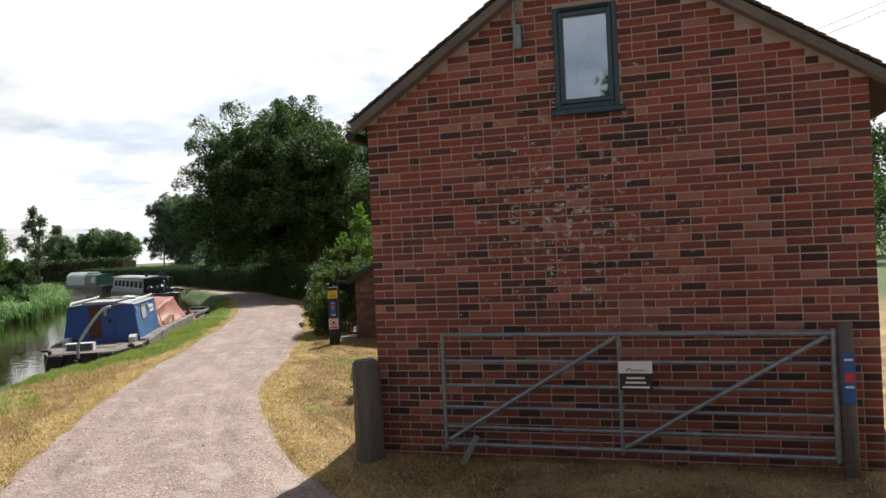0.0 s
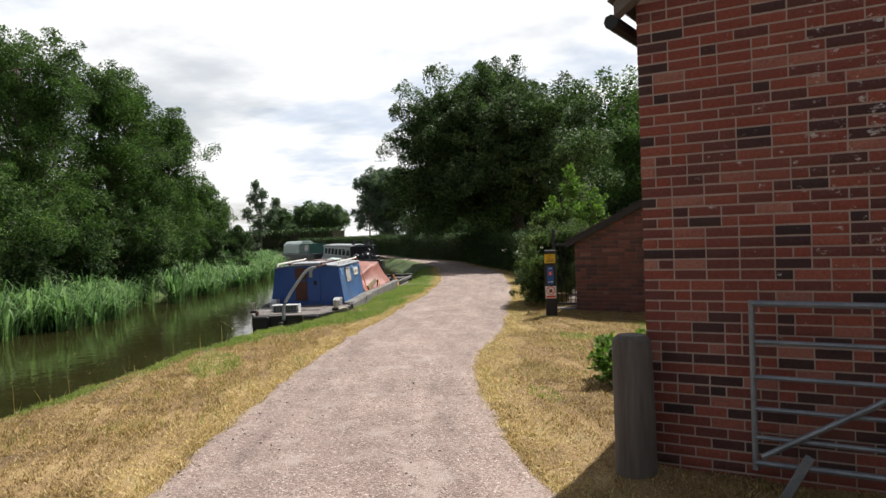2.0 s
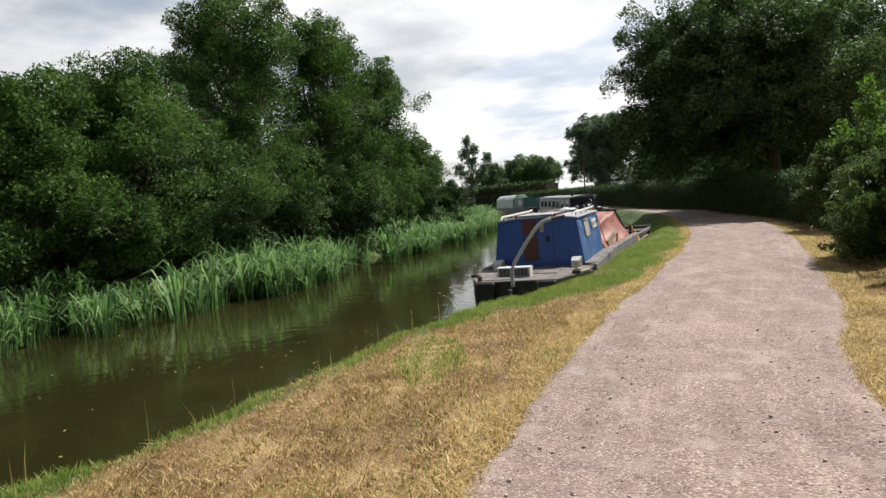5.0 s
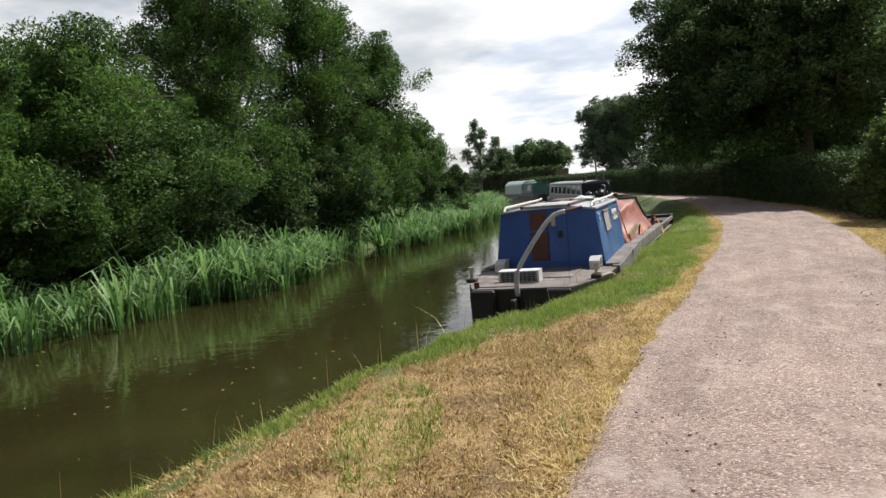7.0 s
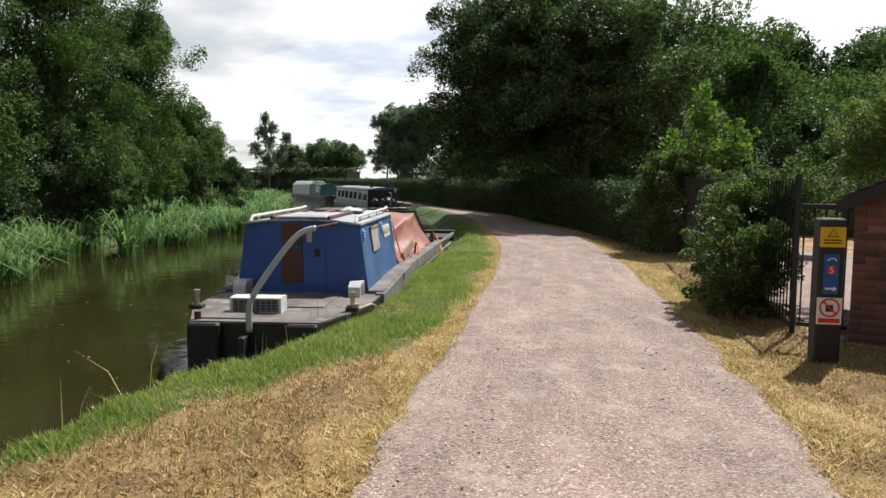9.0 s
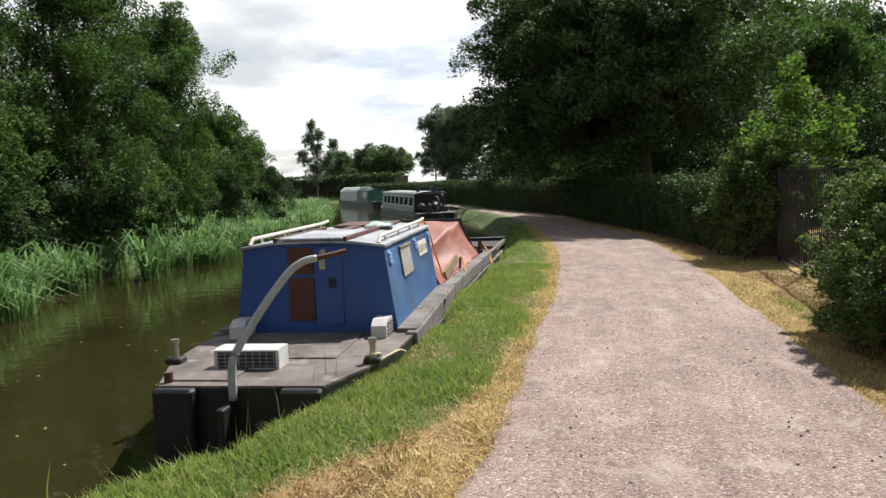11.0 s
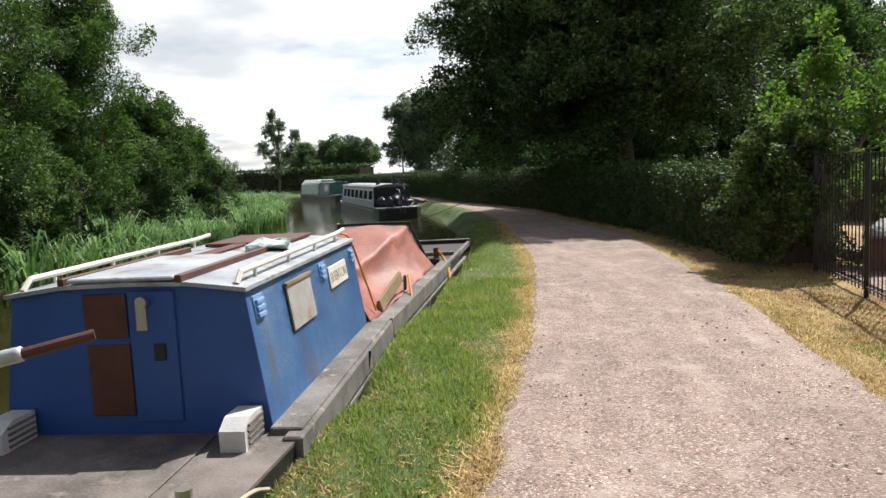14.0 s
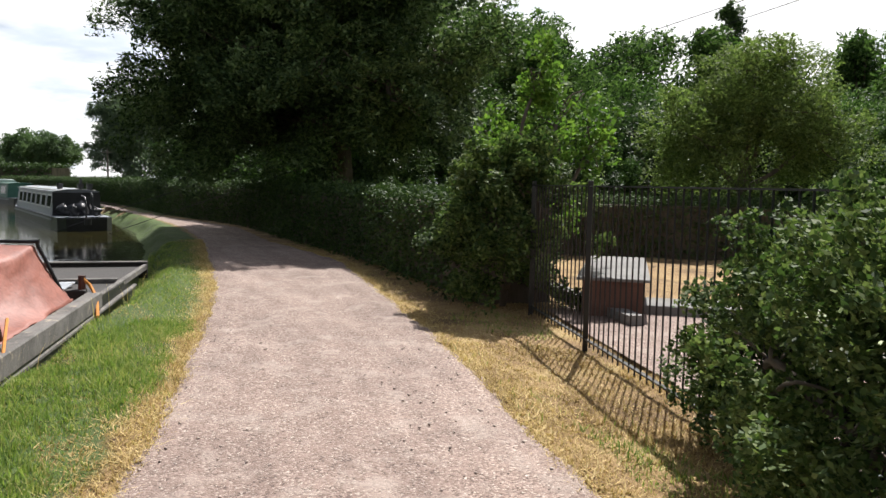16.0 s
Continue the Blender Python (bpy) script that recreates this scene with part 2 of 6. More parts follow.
M["tiller"] = surface("grey_tiller_paint", [(0.3, (0.3, 0.32, 0.34)), (0.7, (0.5, 0.52, 0.54))], 7, 0.45, 0.2, 0.1)
M["rope"] = surface("orange_rope", [(0.3, (0.5, 0.17, 0.03)), (0.7, (0.65, 0.3, 0.06))], 30, 0.8)
M["pale_rope"] = surface("pale_rope", [(0.3, (0.35, 0.3, 0.2)), (0.7, (0.5, 0.45, 0.33))], 30, 0.8)
M["plank"] = surface("plank_wood", [(0.3, (0.12, 0.08, 0.04)), (0.7, (0.26, 0.19, 0.1))], 4, 0.8, bump=0.3, squash=(1, 1, 0.3))
M["brass"] = plain("dull_steel", (0.45, 0.42, 0.36), 0.35, 0.8)
M["boat_grey"] = surface("grey_boat_paint", [(0.3, (0.16, 0.18, 0.21)), (0.7, (0.28, 0.3, 0.34))], 3, 0.45)
M["boat_black"] = surface("black_boat_paint", [(0.3, (0.012, 0.012, 0.014)), (0.7, (0.04, 0.04, 0.045))], 3, 0.4)
M["boat_green"] = surface("green_boat_paint", [(0.3, (0.02, 0.085, 0.06)), (0.7, (0.05, 0.14, 0.1))], 3, 0.45)
M["pale_sheet"] = surface("pale_green_sheeting", [(0.3, (0.34, 0.42, 0.38)), (0.7, (0.55, 0.62, 0.57))], 2, 0.4)
M["glass_dark"] = plain("dark_glass", (0.03, 0.035, 0.04), 0.06, vary=0.02, bump=0)
M["bark"] = surface("bark", [(0.3, (0.05, 0.04, 0.03)), (0.7, (0.15, 0.12, 0.09))], 4, 0.95, bump=0.8, fine=25, squash=(1, 1, 0.25))
M["concrete"] = surface("pale_concrete", [(0.3, (0.14, 0.135, 0.13)), (0.7, (0.25, 0.24, 0.225))], 3, 0.9, bump=0.3)
M["planter"] = surface("brown_brick_planter", [(0.3, (0.09, 0.045, 0.035)), (0.7, (0.17, 0.085, 0.06))], 5, 0.9, bump=0.4)
M["broad_leaf"] = leaf_material("broad_tree_leaf", [(0.3, (0.022, 0.042, 0.016)), (0.5, (0.062, 0.105, 0.036)), (0.72, (0.17, 0.235, 0.095))], 0.2, 0.4)
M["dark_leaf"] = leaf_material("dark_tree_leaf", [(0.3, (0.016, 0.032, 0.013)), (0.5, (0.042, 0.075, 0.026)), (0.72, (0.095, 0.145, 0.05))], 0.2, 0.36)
# Far greens are lifted towards grey-blue: distance haze set in the colour.
M["hazy_far_leaf"] = leaf_material("hazy_far_tree_leaf", [(0.25, (0.06, 0.095, 0.05)), (0.5, (0.1, 0.145, 0.075)), (0.75, (0.15, 0.195, 0.11))], 0.3)
M["bank_leaf"] = leaf_material("bank_tree_leaf", [(0.3, (0.022, 0.046, 0.014)), (0.5, (0.066, 0.12, 0.032)), (0.72, (0.13, 0.2, 0.06))], 0.3)
# Willow's own grey-green, raised and blued further to carry distance haze.
M["hazy_willow_leaf"] = leaf_material("hazy_willow_leaf", [(0.25, (0.085, 0.115, 0.085)), (0.75, (0.17, 0.21, 0.15))], 0.3)
M["garden_leaf"] = leaf_material("garden_tree_leaf", [(0.3, (0.06, 0.085, 0.026)), (0.5, (0.12, 0.165, 0.05)), (0.72, (0.2, 0.25, 0.085))], 0.4)
M["bright_leaf"] = leaf_material("bright_leaf", [(0.2, (0.056, 0.114, 0.023)), (0.5, (0.103, 0.180, 0.032)), (0.8, (0.169, 0.247, 0.048))], 0.45)
M["hedge_leaf"] = leaf_material("hedge_leaf", [(0.2, (0.023, 0.044, 0.017)), (0.5, (0.047, 0.084, 0.026)), (0.8, (0.094, 0.142, 0.041))], 0.14)
M["bush_leaf"] = leaf_material("bush_leaf", [(0.3, (0.03, 0.055, 0.018)), (0.5, (0.075, 0.12, 0.034)), (0.72, (0.17, 0.21, 0.075))], 0.3)
M["reed"] = leaf_material("reed_blade", [(0.2, (0.045, 0.095, 0.035)), (0.5, (0.11, 0.2, 0.07)), (0.78, (0.27, 0.37, 0.18))], 0.35, 0.38, patch=0.8)
M["grass"] = leaf_material("green_grass_blade", [(0.15, (0.07, 0.12, 0.022)), (0.42, (0.15, 0.22, 0.045)), (0.62, (0.25, 0.29, 0.08)), (0.8, (0.42, 0.36, 0.15))], 0.4, patch=1.8)
M["brown_grass"] = leaf_material("browned_grass_blade", [(0.15, (0.11, 0.064, 0.028)), (0.4, (0.23, 0.14, 0.06)), (0.6, (0.35, 0.23, 0.1)), (0.85, (0.44, 0.34, 0.155))], 0.25, patch=2.2)
M["straw"] = leaf_material("dry_grass_blade", [(0.15, (0.2, 0.125, 0.05)), (0.42, (0.42, 0.29, 0.12)), (0.6, (0.6, 0.45, 0.21)), (0.85, (0.74, 0.6, 0.33))], 0.25, patch=1.6)
M["flower"] = leaf_material("white_flower", [(0.2, (0.6, 0.6, 0.55)), (0.8, (0.75, 0.75, 0.7))], 0.3)


def glass_material():
    m = bpy.data.materials.new("window_glass")
    m.use_nodes = True
    b = m.node_tree.nodes["Principled BSDF"]
    b.inputs["Base Color"].default_value = (0.9, 0.95, 1, 1)
    b.inputs["Roughness"].default_value = 0.02
    b.inputs["Transmission Weight"].default_value = 1.0
    b.inputs["IOR"].default_value = 1.5
    nt = m.node_tree
    coat = nt.nodes.new("ShaderNodeBsdfGlossy")
    coat.inputs["Color"].default_value = (0.75, 0.85, 1.0, 1)
    coat.inputs["Roughness"].default_value = 0.03
    mx = nt.nodes.new("ShaderNodeMixShader")
    mx.inputs[0].default_value = 0.36
    nt.links.new(b.outputs[0], mx.inputs[1])
    nt.links.new(coat.outputs[0], mx.inputs[2])
    nt.links.new(mx.outputs[0], nt.nodes["Material Output"].inputs["Surface"])
    return m


M["glass"] = glass_material()


def water_material():
    m = bpy.data.materials.new("canal_water")
    m.use_nodes = True
    nt = m.node_tree
    b = nt.nodes["Principled BSDF"]
    geo = nt.nodes.new("ShaderNodeNewGeometry")
    n1 = noise_node(nt, 0.5, 3, 0.5, geo.outputs["Position"])
    ramp = ramp_node(nt, [(0.3, (0.017, 0.0155, 0.005)), (0.7, (0.029, 0.026, 0.009))])
    nt.links.new(n1.outputs[0], ramp.inputs[0])
    nt.links.new(ramp.outputs[0], b.inputs["Base Color"])
    b.inputs["Roughness"].default_value = 0.05
    b.inputs["IOR"].default_value = 1.33
    n2 = noise_node(nt, 3.2, 3, 0.5, geo.outputs["Position"])
    bn = nt.nodes.new("ShaderNodeBump")
    bn.inputs["Strength"].default_value = 0.14
    bn.inputs["Distance"].default_value = 0.05
    nt.links.new(n2.outputs[0], bn.inputs["Height"])
    nt.links.new(bn.outputs[0], b.inputs["Normal"])
    return m


M["water"] = water_material()


def ground_material():
    """Dry summer turf: straw and bare soil, greener where the lush attribute says so."""
    m = bpy.data.materials.new("dry_turf")
    m.use_nodes = True
    nt = m.node_tree
    b = nt.nodes["Principled BSDF"]
    geo = nt.nodes.new("ShaderNodeNewGeometry")
    at = nt.nodes.new("ShaderNodeAttribute")
    at.attribute_name = "lush"
    n1 = noise_node(nt, 1.1, 6, 0.65, geo.outputs["Position"])
    n2 = noise_node(nt, 70, 6, 0.8, geo.outputs["Position"])
    dry = ramp_node(nt, [(0.38, (0.06, 0.036, 0.018)), (0.46, (0.19, 0.115, 0.05)), (0.53, (0.33, 0.215, 0.092)), (0.62, (0.55, 0.41, 0.2))])
    green = ramp_node(nt, [(0.3, (0.03, 0.05, 0.012)), (0.55, (0.07, 0.11, 0.022)), (0.75, (0.14, 0.17, 0.05))])
    both = mix_node(nt, 0.5, n1.outputs[0], n2.outputs[0])
    nt.links.new(both, dry.inputs[0])
    nt.links.new(both, green.inputs[0])
    add = nt.nodes.new("ShaderNodeMath")
    add.operation = "ADD"
    nt.links.new(at.outputs["Fac"], add.inputs[0])
    nt.links.new(range_node(nt, n1.outputs[0], 0.3, 0.7, -0.4, 0.4), add.inputs[1])
    nt.links.new(mix_node(nt, range_node(nt, add.outputs[0], 0.3, 0.7), dry.outputs[0], green.outputs[0]), b.inputs["Base Color"])
    b.inputs["Roughness"].default_value = 0.95
    bn = nt.nodes.new("ShaderNodeBump")
    bn.inputs["Strength"].default_value = 0.7
    bn.inputs["Distance"].default_value = 0.02
    nt.links.new(n2.outputs[0], bn.inputs["Height"])
    nt.links.new(bn.outputs[0], b.inputs["Normal"])
    return m


M["ground"] = ground_material()


def gravel_material():
    m = bpy.data.materials.new("pinkish_gravel")
    m.use_nodes = True
    nt = m.node_tree
    b = nt.nodes["Principled BSDF"]
    geo = nt.nodes.new("ShaderNodeNewGeometry")
    v = nt.nodes.new("ShaderNodeTexVoronoi")
    v.inputs["Scale"].default_value = 85
    nt.links.new(geo.outputs["Position"], v.inputs["Vector"])
    stone = nt.nodes.new("ShaderNodeSeparateColor")
    nt.links.new(v.outputs["Color"], stone.inputs[0])
    c = ramp_node(nt, [(0.0, (0.07, 0.047, 0.038)), (0.3, (0.2, 0.145, 0.122)), (0.75, (0.295, 0.22, 0.188)), (0.95, (0.44, 0.37, 0.32)), (1.0, (0.6, 0.54, 0.48))])
    nt.links.new(stone.outputs[0], c.inputs[0])
    wear = noise_node(nt, 0.9, 6, 0.65, geo.outputs["Position"])
    col = mix_node(nt, 1.0, c.outputs[0], ramp_of(nt, wear.outputs[0], 0.34, 0.66, (0.8, 0.785, 0.78), (1.17, 1.16, 1.14)), "MULTIPLY")
    dust = noise_node(nt, 9, 5, 0.7, geo.outputs["Position"])
    col = mix_node(nt, range_node(nt, dust.outputs[0], 0.42, 0.65, 0.05, 0.5), col, (0.295, 0.214, 0.18))
    # wheel tracks: streaks that follow the path
    track = nt.nodes.new("ShaderNodeAttribute")
    track.attribute_name = "lane"
    st = noise_node(nt, 1.0, 5, 0.65, track.outputs["Vector"], (2.6, 0.22, 1.0))
    col = mix_node(nt, 1.0, col, ramp_of(nt, st.outputs[0], 0.32, 0.68, (0.78, 0.75, 0.74), (1.14, 1.13, 1.12)), "MULTIPLY")
    worn = noise_node(nt, 2.3, 5, 0.7, geo.outputs["Position"])
    col = mix_node(nt, range_node(nt, worn.outputs[0], 0.52, 0.66, 0.0, 0.6), col, (0.38, 0.31, 0.265))
    nt.links.new(col, b.inputs["Base Color"])
    b.inputs["Roughness"].default_value = 0.92
    bn = nt.nodes.new("ShaderNodeBump")
    bn.inputs["Strength"].default_value = 0.55
    bn.inputs["Distance"].default_value = 0.012
    nt.links.new(v.outputs["Distance"], bn.inputs["Height"])
    bn.invert = True
    nt.links.new(bn.outputs[0], b.inputs["Normal"])
    return m


M["gravel"] = gravel_material()


# ---- mesh helpers ----
def part(name, bm, material, parent=None, label="", smooth=False):
    me = bpy.data.meshes.new(name)
    bm.to_mesh(me)
    bm.free()
    me.materials.append(material)
    if smooth:
        me.shade_smooth()
    ob = new(name, me)
    ob.parent = parent
    if label:
        ob["label"] = label
    return ob


def sheet(name, verts, faces, material, parent=None, smooth=False):
    """An object from arrays of corners and of faces with the same number of sides."""
    me = bpy.data.meshes.new(name)
    verts, faces = np.asarray(verts, np.float32), np.asarray(faces, np.int32)
    n, k = faces.shape
    me.vertices.add(len(verts))
    me.vertices.foreach_set("co", verts.ravel())
    me.loops.add(n * k)
    me.loops.foreach_set("vertex_index", faces.ravel())
    me.polygons.add(n)
    me.polygons.foreach_set("loop_start", np.arange(0, n * k, k, dtype=np.int32))
    me.update(calc_edges=True)
    me.materials.append(material)
    if smooth:
        me.shade_smooth()
    ob = new(name, me)
    ob.parent = parent
    return ob


def holder(name, at=(0, 0, 0), turn=0.0):
    ob = new(name)
    ob.matrix_world = pose(*at, 0, 0, turn)
    ob.empty_display_size = 0.2
    return ob


def box(bm, x0, x1, y0, y1, z0, z1, bevel=0.0):
    vs = [bm.verts.new(p) for p in ((x0, y0, z0), (x1, y0, z0), (x1, y1, z0), (x0, y1, z0), (x0, y0, z1), (x1, y0, z1), (x1, y1, z1), (x0, y1, z1))]
    fs = [bm.faces.new([vs[i] for i in q]) for q in ((3, 2, 1, 0), (4, 5, 6, 7), (0, 1, 5, 4), (1, 2, 6, 5), (2, 3, 7, 6), (3, 0, 4, 7))]
    if bevel:
        bmesh.ops.bevel(bm, geom=list({e for f in fs for e in f.edges}), offset=bevel, segments=1, affect="EDGES")
    return vs


def new_box(*a, bevel=0.0):
    bm = bmesh.new()
    box(bm, *a, bevel=bevel)
    return bm


def prism(bm, outline, axis, a, b):
    """A prism of an outline of (u, v) pairs from a to b along an axis: 'y' takes (x, z), 'x' takes (y, z), 'z' takes (x, y)."""
    def at(u, v, w):
        return {"y": (u, w, v), "x": (w, u, v), "z": (u, v, w)}[axis]
    lo = [bm.verts.new(at(u, v, a)) for u, v in outline]
    hi = [bm.verts.new(at(u, v, b)) for u, v in outline]
    bm.faces.new(lo)
    bm.faces.new(hi[::-1])
    for i in range(len(lo)):
        j = (i + 1) % len(lo)
        bm.faces.new((lo[j], lo[i], hi[i], hi[j]))
    bmesh.ops.recalc_face_normals(bm, faces=bm.faces[:])
    return bm


def tube(bm, pts, r, n=8, r1=None, caps=True):
    """A round bar along points, tapering from r to r1."""
    pts = [Vector(p) for p in pts]
    r1 = r if r1 is None else r1
    rings = []
    for i, p in enumerate(pts):
        d = (pts[min(i + 1, len(pts) - 1)] - pts[max(i - 1, 0)]).normalized()
        side = d.cross(Vector((0, 0, 1)) if abs(d.z) < 0.9 else Vector((1, 0, 0))).normalized()
        up = side.cross(d)
        rr = r + (r1 - r) * i / max(1, len(pts) - 1)
        rings.append([bm.verts.new(p + rr * (math.cos(a) * side + math.sin(a) * up)) for a in np.linspace(0, 2 * math.pi, n, endpoint=False)])
    for a, b in zip(rings, rings[1:]):
        for i in range(n):
            j = (i + 1) % n
            bm.faces.new((a[i], a[j], b[j], b[i]))
    if caps:
        bm.faces.new(rings[0][::-1])
        bm.faces.new(rings[-1])
    return bm


def new_tube(pts, r, n=8, r1=None):
    return tube(bmesh.new(), pts, r, n, r1)


def curve_pts(pts, steps=6):
    """Points along a smooth line through the given ones."""
    p = [np.array(q, float) for q in pts]
    p = [2 * p[0] - p[1], *p, 2 * p[-1] - p[-2]]
    out = []
    for i in range(1, len(p) - 2):
        for s in np.linspace(0, 1, steps, endpoint=False):
            a, b, c, d = p[i - 1:i + 3]
            out.append(0.5 * (2 * b + (c - a) * s + (2 * a - 5 * b + 4 * c - d) * s * s + (3 * b - a - 3 * c + d) * s ** 3))
    out.append(p[-2])
    return np.array(out)


# ---- plan: banks, path ----
WATER = -0.45
NEAR = curve_pts([(9, -40), (1, -22), (-3.2, -12), (-5.3, -6), (-6.3, -2.4), (-7.0, -0.4), (-7.8, 1.2), (-8.35, 2.6), (-8.75, 4.4), (-9.1, 6.2), (-10.0, 8.6), (-11.1, 10.6), (-12.35, 13.4), (-14.1, 17.0), (-16.3, 20.4), (-19.4, 24.8), (-23.6, 30.1), (-28.6, 35.4), (-40, 47), (-52, 56), (-62, 61), (-75, 64.5), (-95, 66), (-160, 62)], 5)
FAR = curve_pts([(-160, 40), (-95, 49), (-72, 49), (-58, 45.5), (-46.0, 38.4), (-36.6, 31.2), (-29.7, 23.8), (-23.4, 13.9), (-20.4, 9.2), (-17.7, 4.6), (-16.7, 1.6), (-15.8, -2), (-13.7, -9), (-9, -20), (-1, -38)], 5)
CANAL = np.concatenate([NEAR, FAR])
PATH_L = curve_pts([(14, -26), (6, -13), (1.6, -8.2), (-1.2, -4.8), (-2.42, -2.7), (-3.12, -1.6), (-3.6, -0.75), (-4.3, 0.45), (-4.75, 1.3), (-5.7, 3.1), (-6.4, 4.6), (-7.15, 6.4), (-8.05, 8.3), (-8.6, 9.5), (-9.6, 11.7), (-10.5, 13.4), (-11.4, 15.1), (-12.5, 17), (-14.4, 19.9), (-17.7, 24.8), (-22, 30.0), (-29, 36.9), (-40, 47.6), (-52, 56.6)], 6)
PATH_R = curve_pts([(30, -16), (12, -3.2), (5, -1.9), (0.9, -1.6), (-0.2, -0.95), (-0.8, -0.45), (-1.4, 0.27), (-2.15, 1.3), (-3.2, 3.15), (-3.7, 4.6), (-4.1, 5.7), (-4.76, 7.0), (-6.0, 9.75), (-6.55, 10.8), (-7.5, 12.8), (-8.7, 15.0), (-10.6, 18.4), (-12.1, 20.85), (-15.7, 24.9), (-19.7, 29.8), (-27, 35.6), (-38, 46.0), (-50.5, 55.2)], 6)


def seg_dist(x, y, line, closed=False, reach=1e5):
    """The distance from points to a line of points, exact up to reach."""
    a = line
    b = np.roll(line, -1, 0) if closed else line[1:]
    a = a[:len(b)]
    best = np.full(x.shape, float(reach) ** 2)
    x0, x1, y0, y1 = x.min() - reach, x.max() + reach, y.min() - reach, y.max() + reach
    for (ax, ay), (bx, by) in zip(a, b):
        if max(ax, bx) < x0 or min(ax, bx) > x1 or max(ay, by) < y0 or min(ay, by) > y1:
            continue
        dx, dy = bx - ax, by - ay
        s = np.clip(((x - ax) * dx + (y - ay) * dy) / (dx * dx + dy * dy + 1e-12), 0, 1)
        best = np.minimum(best, (x - ax - s * dx) ** 2 + (y - ay - s * dy) ** 2)
    return np.sqrt(best)


def inside(x, y, poly):
    r = np.zeros(x.shape, bool)
    y0, y1 = y.min(), y.max()
    for (ax, ay), (bx, by) in zip(poly, np.roll(poly, -1, 0)):
        if ay == by or (ay > y1 and by > y1) or (ay <= y0 and by <= y0 and ay < y0 and by < y0):
            continue
        r ^= ((ay > y) != (by > y)) & (x < (bx - ax) * (y - ay) / (by - ay) + ax)
    return r


PATH_POLY = np.concatenate([PATH_L, PATH_R[::-1]])


def wavy(x, y, f, s=0.0):
    """Cheap smooth unevenness between about -1 and 1."""
    return (np.sin(f * x + 1.3 * np.sin(0.7 * f * y + s) + s) + np.sin(1.31 * f * y + 1.7 * np.sin(0.9 * f * x + 2 * s)) + np.sin(2.3 * f * (x + y) + s * 3)) / 3


def smooth01(v):
    v = np.clip(v, 0, 1)
    return v * v * (3 - 2 * v)


def land(x, y):
    """The height of the ground."""
    x, y = np.atleast_1d(np.asarray(x, float)), np.atleast_1d(np.asarray(y, float))
    d = seg_dist(x, y, CANAL, True, 4.0)
    d = np.where(inside(x, y, CANAL), -d, d) + 0.1 * wavy(x, y, 1.9) + 0.05 * wavy(x, y, 5.1, 2)
    z = np.where(d > 0, -0.47 * (1 - smooth01(d / 0.65)), -0.47 - 0.9 * smooth01(-d / 0.9))
    z = z + np.where(d > 0.3, 0.018 * wavy(x, y, 3.1, 1) + 0.01 * wavy(x, y, 9.0, 4), 0)
    gable = -0.16 * smooth01((2.5 - y) / 3.5) * smooth01((x + 2.2) / 2.0)
    ramp = 0.42 * smooth01((-3.0 - y) / 4.0)
    return z + np.where(d > 0.2, gable + ramp, 0)


# ---- ground, water, path ----
def spaced(lo, hi, step, far):
    mid = np.arange(lo, hi + 1e-6, step)
    grow, s, out_hi, v = 1.22, step, [], hi
    while v < far:
        s *= grow
        v += s
        out_hi.append(v)
    out_lo, v, s = [], lo, step
    while v > -far:
        s *= grow
        v -= s
        out_lo.append(v)
    return np.array(out_lo[::-1] + list(mid) + out_hi)


def build_ground():
    xs, ys = spaced(-24, 6, 0.16, 1500), spaced(-7, 34, 0.16, 1500)
    gx, gy = np.meshgrid(xs, ys)
    x, y = gx.ravel(), gy.ravel()
    z = land(x, y)
    on = inside(x, y, PATH_POLY)
    pd = seg_dist(x, y, PATH_POLY, True)
    z = np.where(on, z - 0.05 * smooth01((pd - 0.02) / 0.25), z)
    nx, ny = len(xs), len(ys)
    i = (np.arange(ny - 1)[:, None] * nx + np.arange(nx - 1)).ravel()
    ob = sheet("ground", np.stack([x, y, z], 1), np.stack([i, i + 1, i + nx + 1, i + nx], 1), M["ground"], smooth=True)
    lush = lushness(x, y)
    at = ob.data.attributes.new("lush", "FLOAT", "POINT")
    at.data.foreach_set("value", lush.astype(np.float32))
    return tagged(ob, "dry straw-coloured turf with greener grass by the canal", "ground", kind="structure")


def lushness(x, y):
    """How green the turf is, 0 to 1."""
    dn, pd = seg_dist(x, y, NEAR, False, 30.0), seg_dist(x, y, PATH_POLY, True, 6.0)
    along = smooth01((y - 1.0) / 7.0)
    reach = 0.75 + 1.0 * along
    g = 1.15 * smooth01((reach - dn) / 0.7 + 0.5)
    g = np.where(pd < 0.4, g * (0.15 + 0.85 * pd / 0.4), g)
    away = smooth01((seg_dist(x, y, CANAL, True, 30.0) - 14) / 10)
    far_side = smooth01((y - 22) / 6)
    df = seg_dist(x, y, FAR, False, 29.0)
    g = np.where((df < dn) & (y < 60), 1.3, g)
    return np.clip(np.maximum.reduce([g, 0.8 * away, 0.75 * far_side * (pd > 0.4), 0.1 + 0 * x]), 0, 1)


build_ground()
w_pts = [(-170, -60), (14, -60), (14, 90), (-170, 90)]
tagged(sheet("water", [(a, b, WATER) for a, b in w_pts], [[0, 1, 2, 3]], M["water"]), "still brown-green canal water", "water", kind="structure")


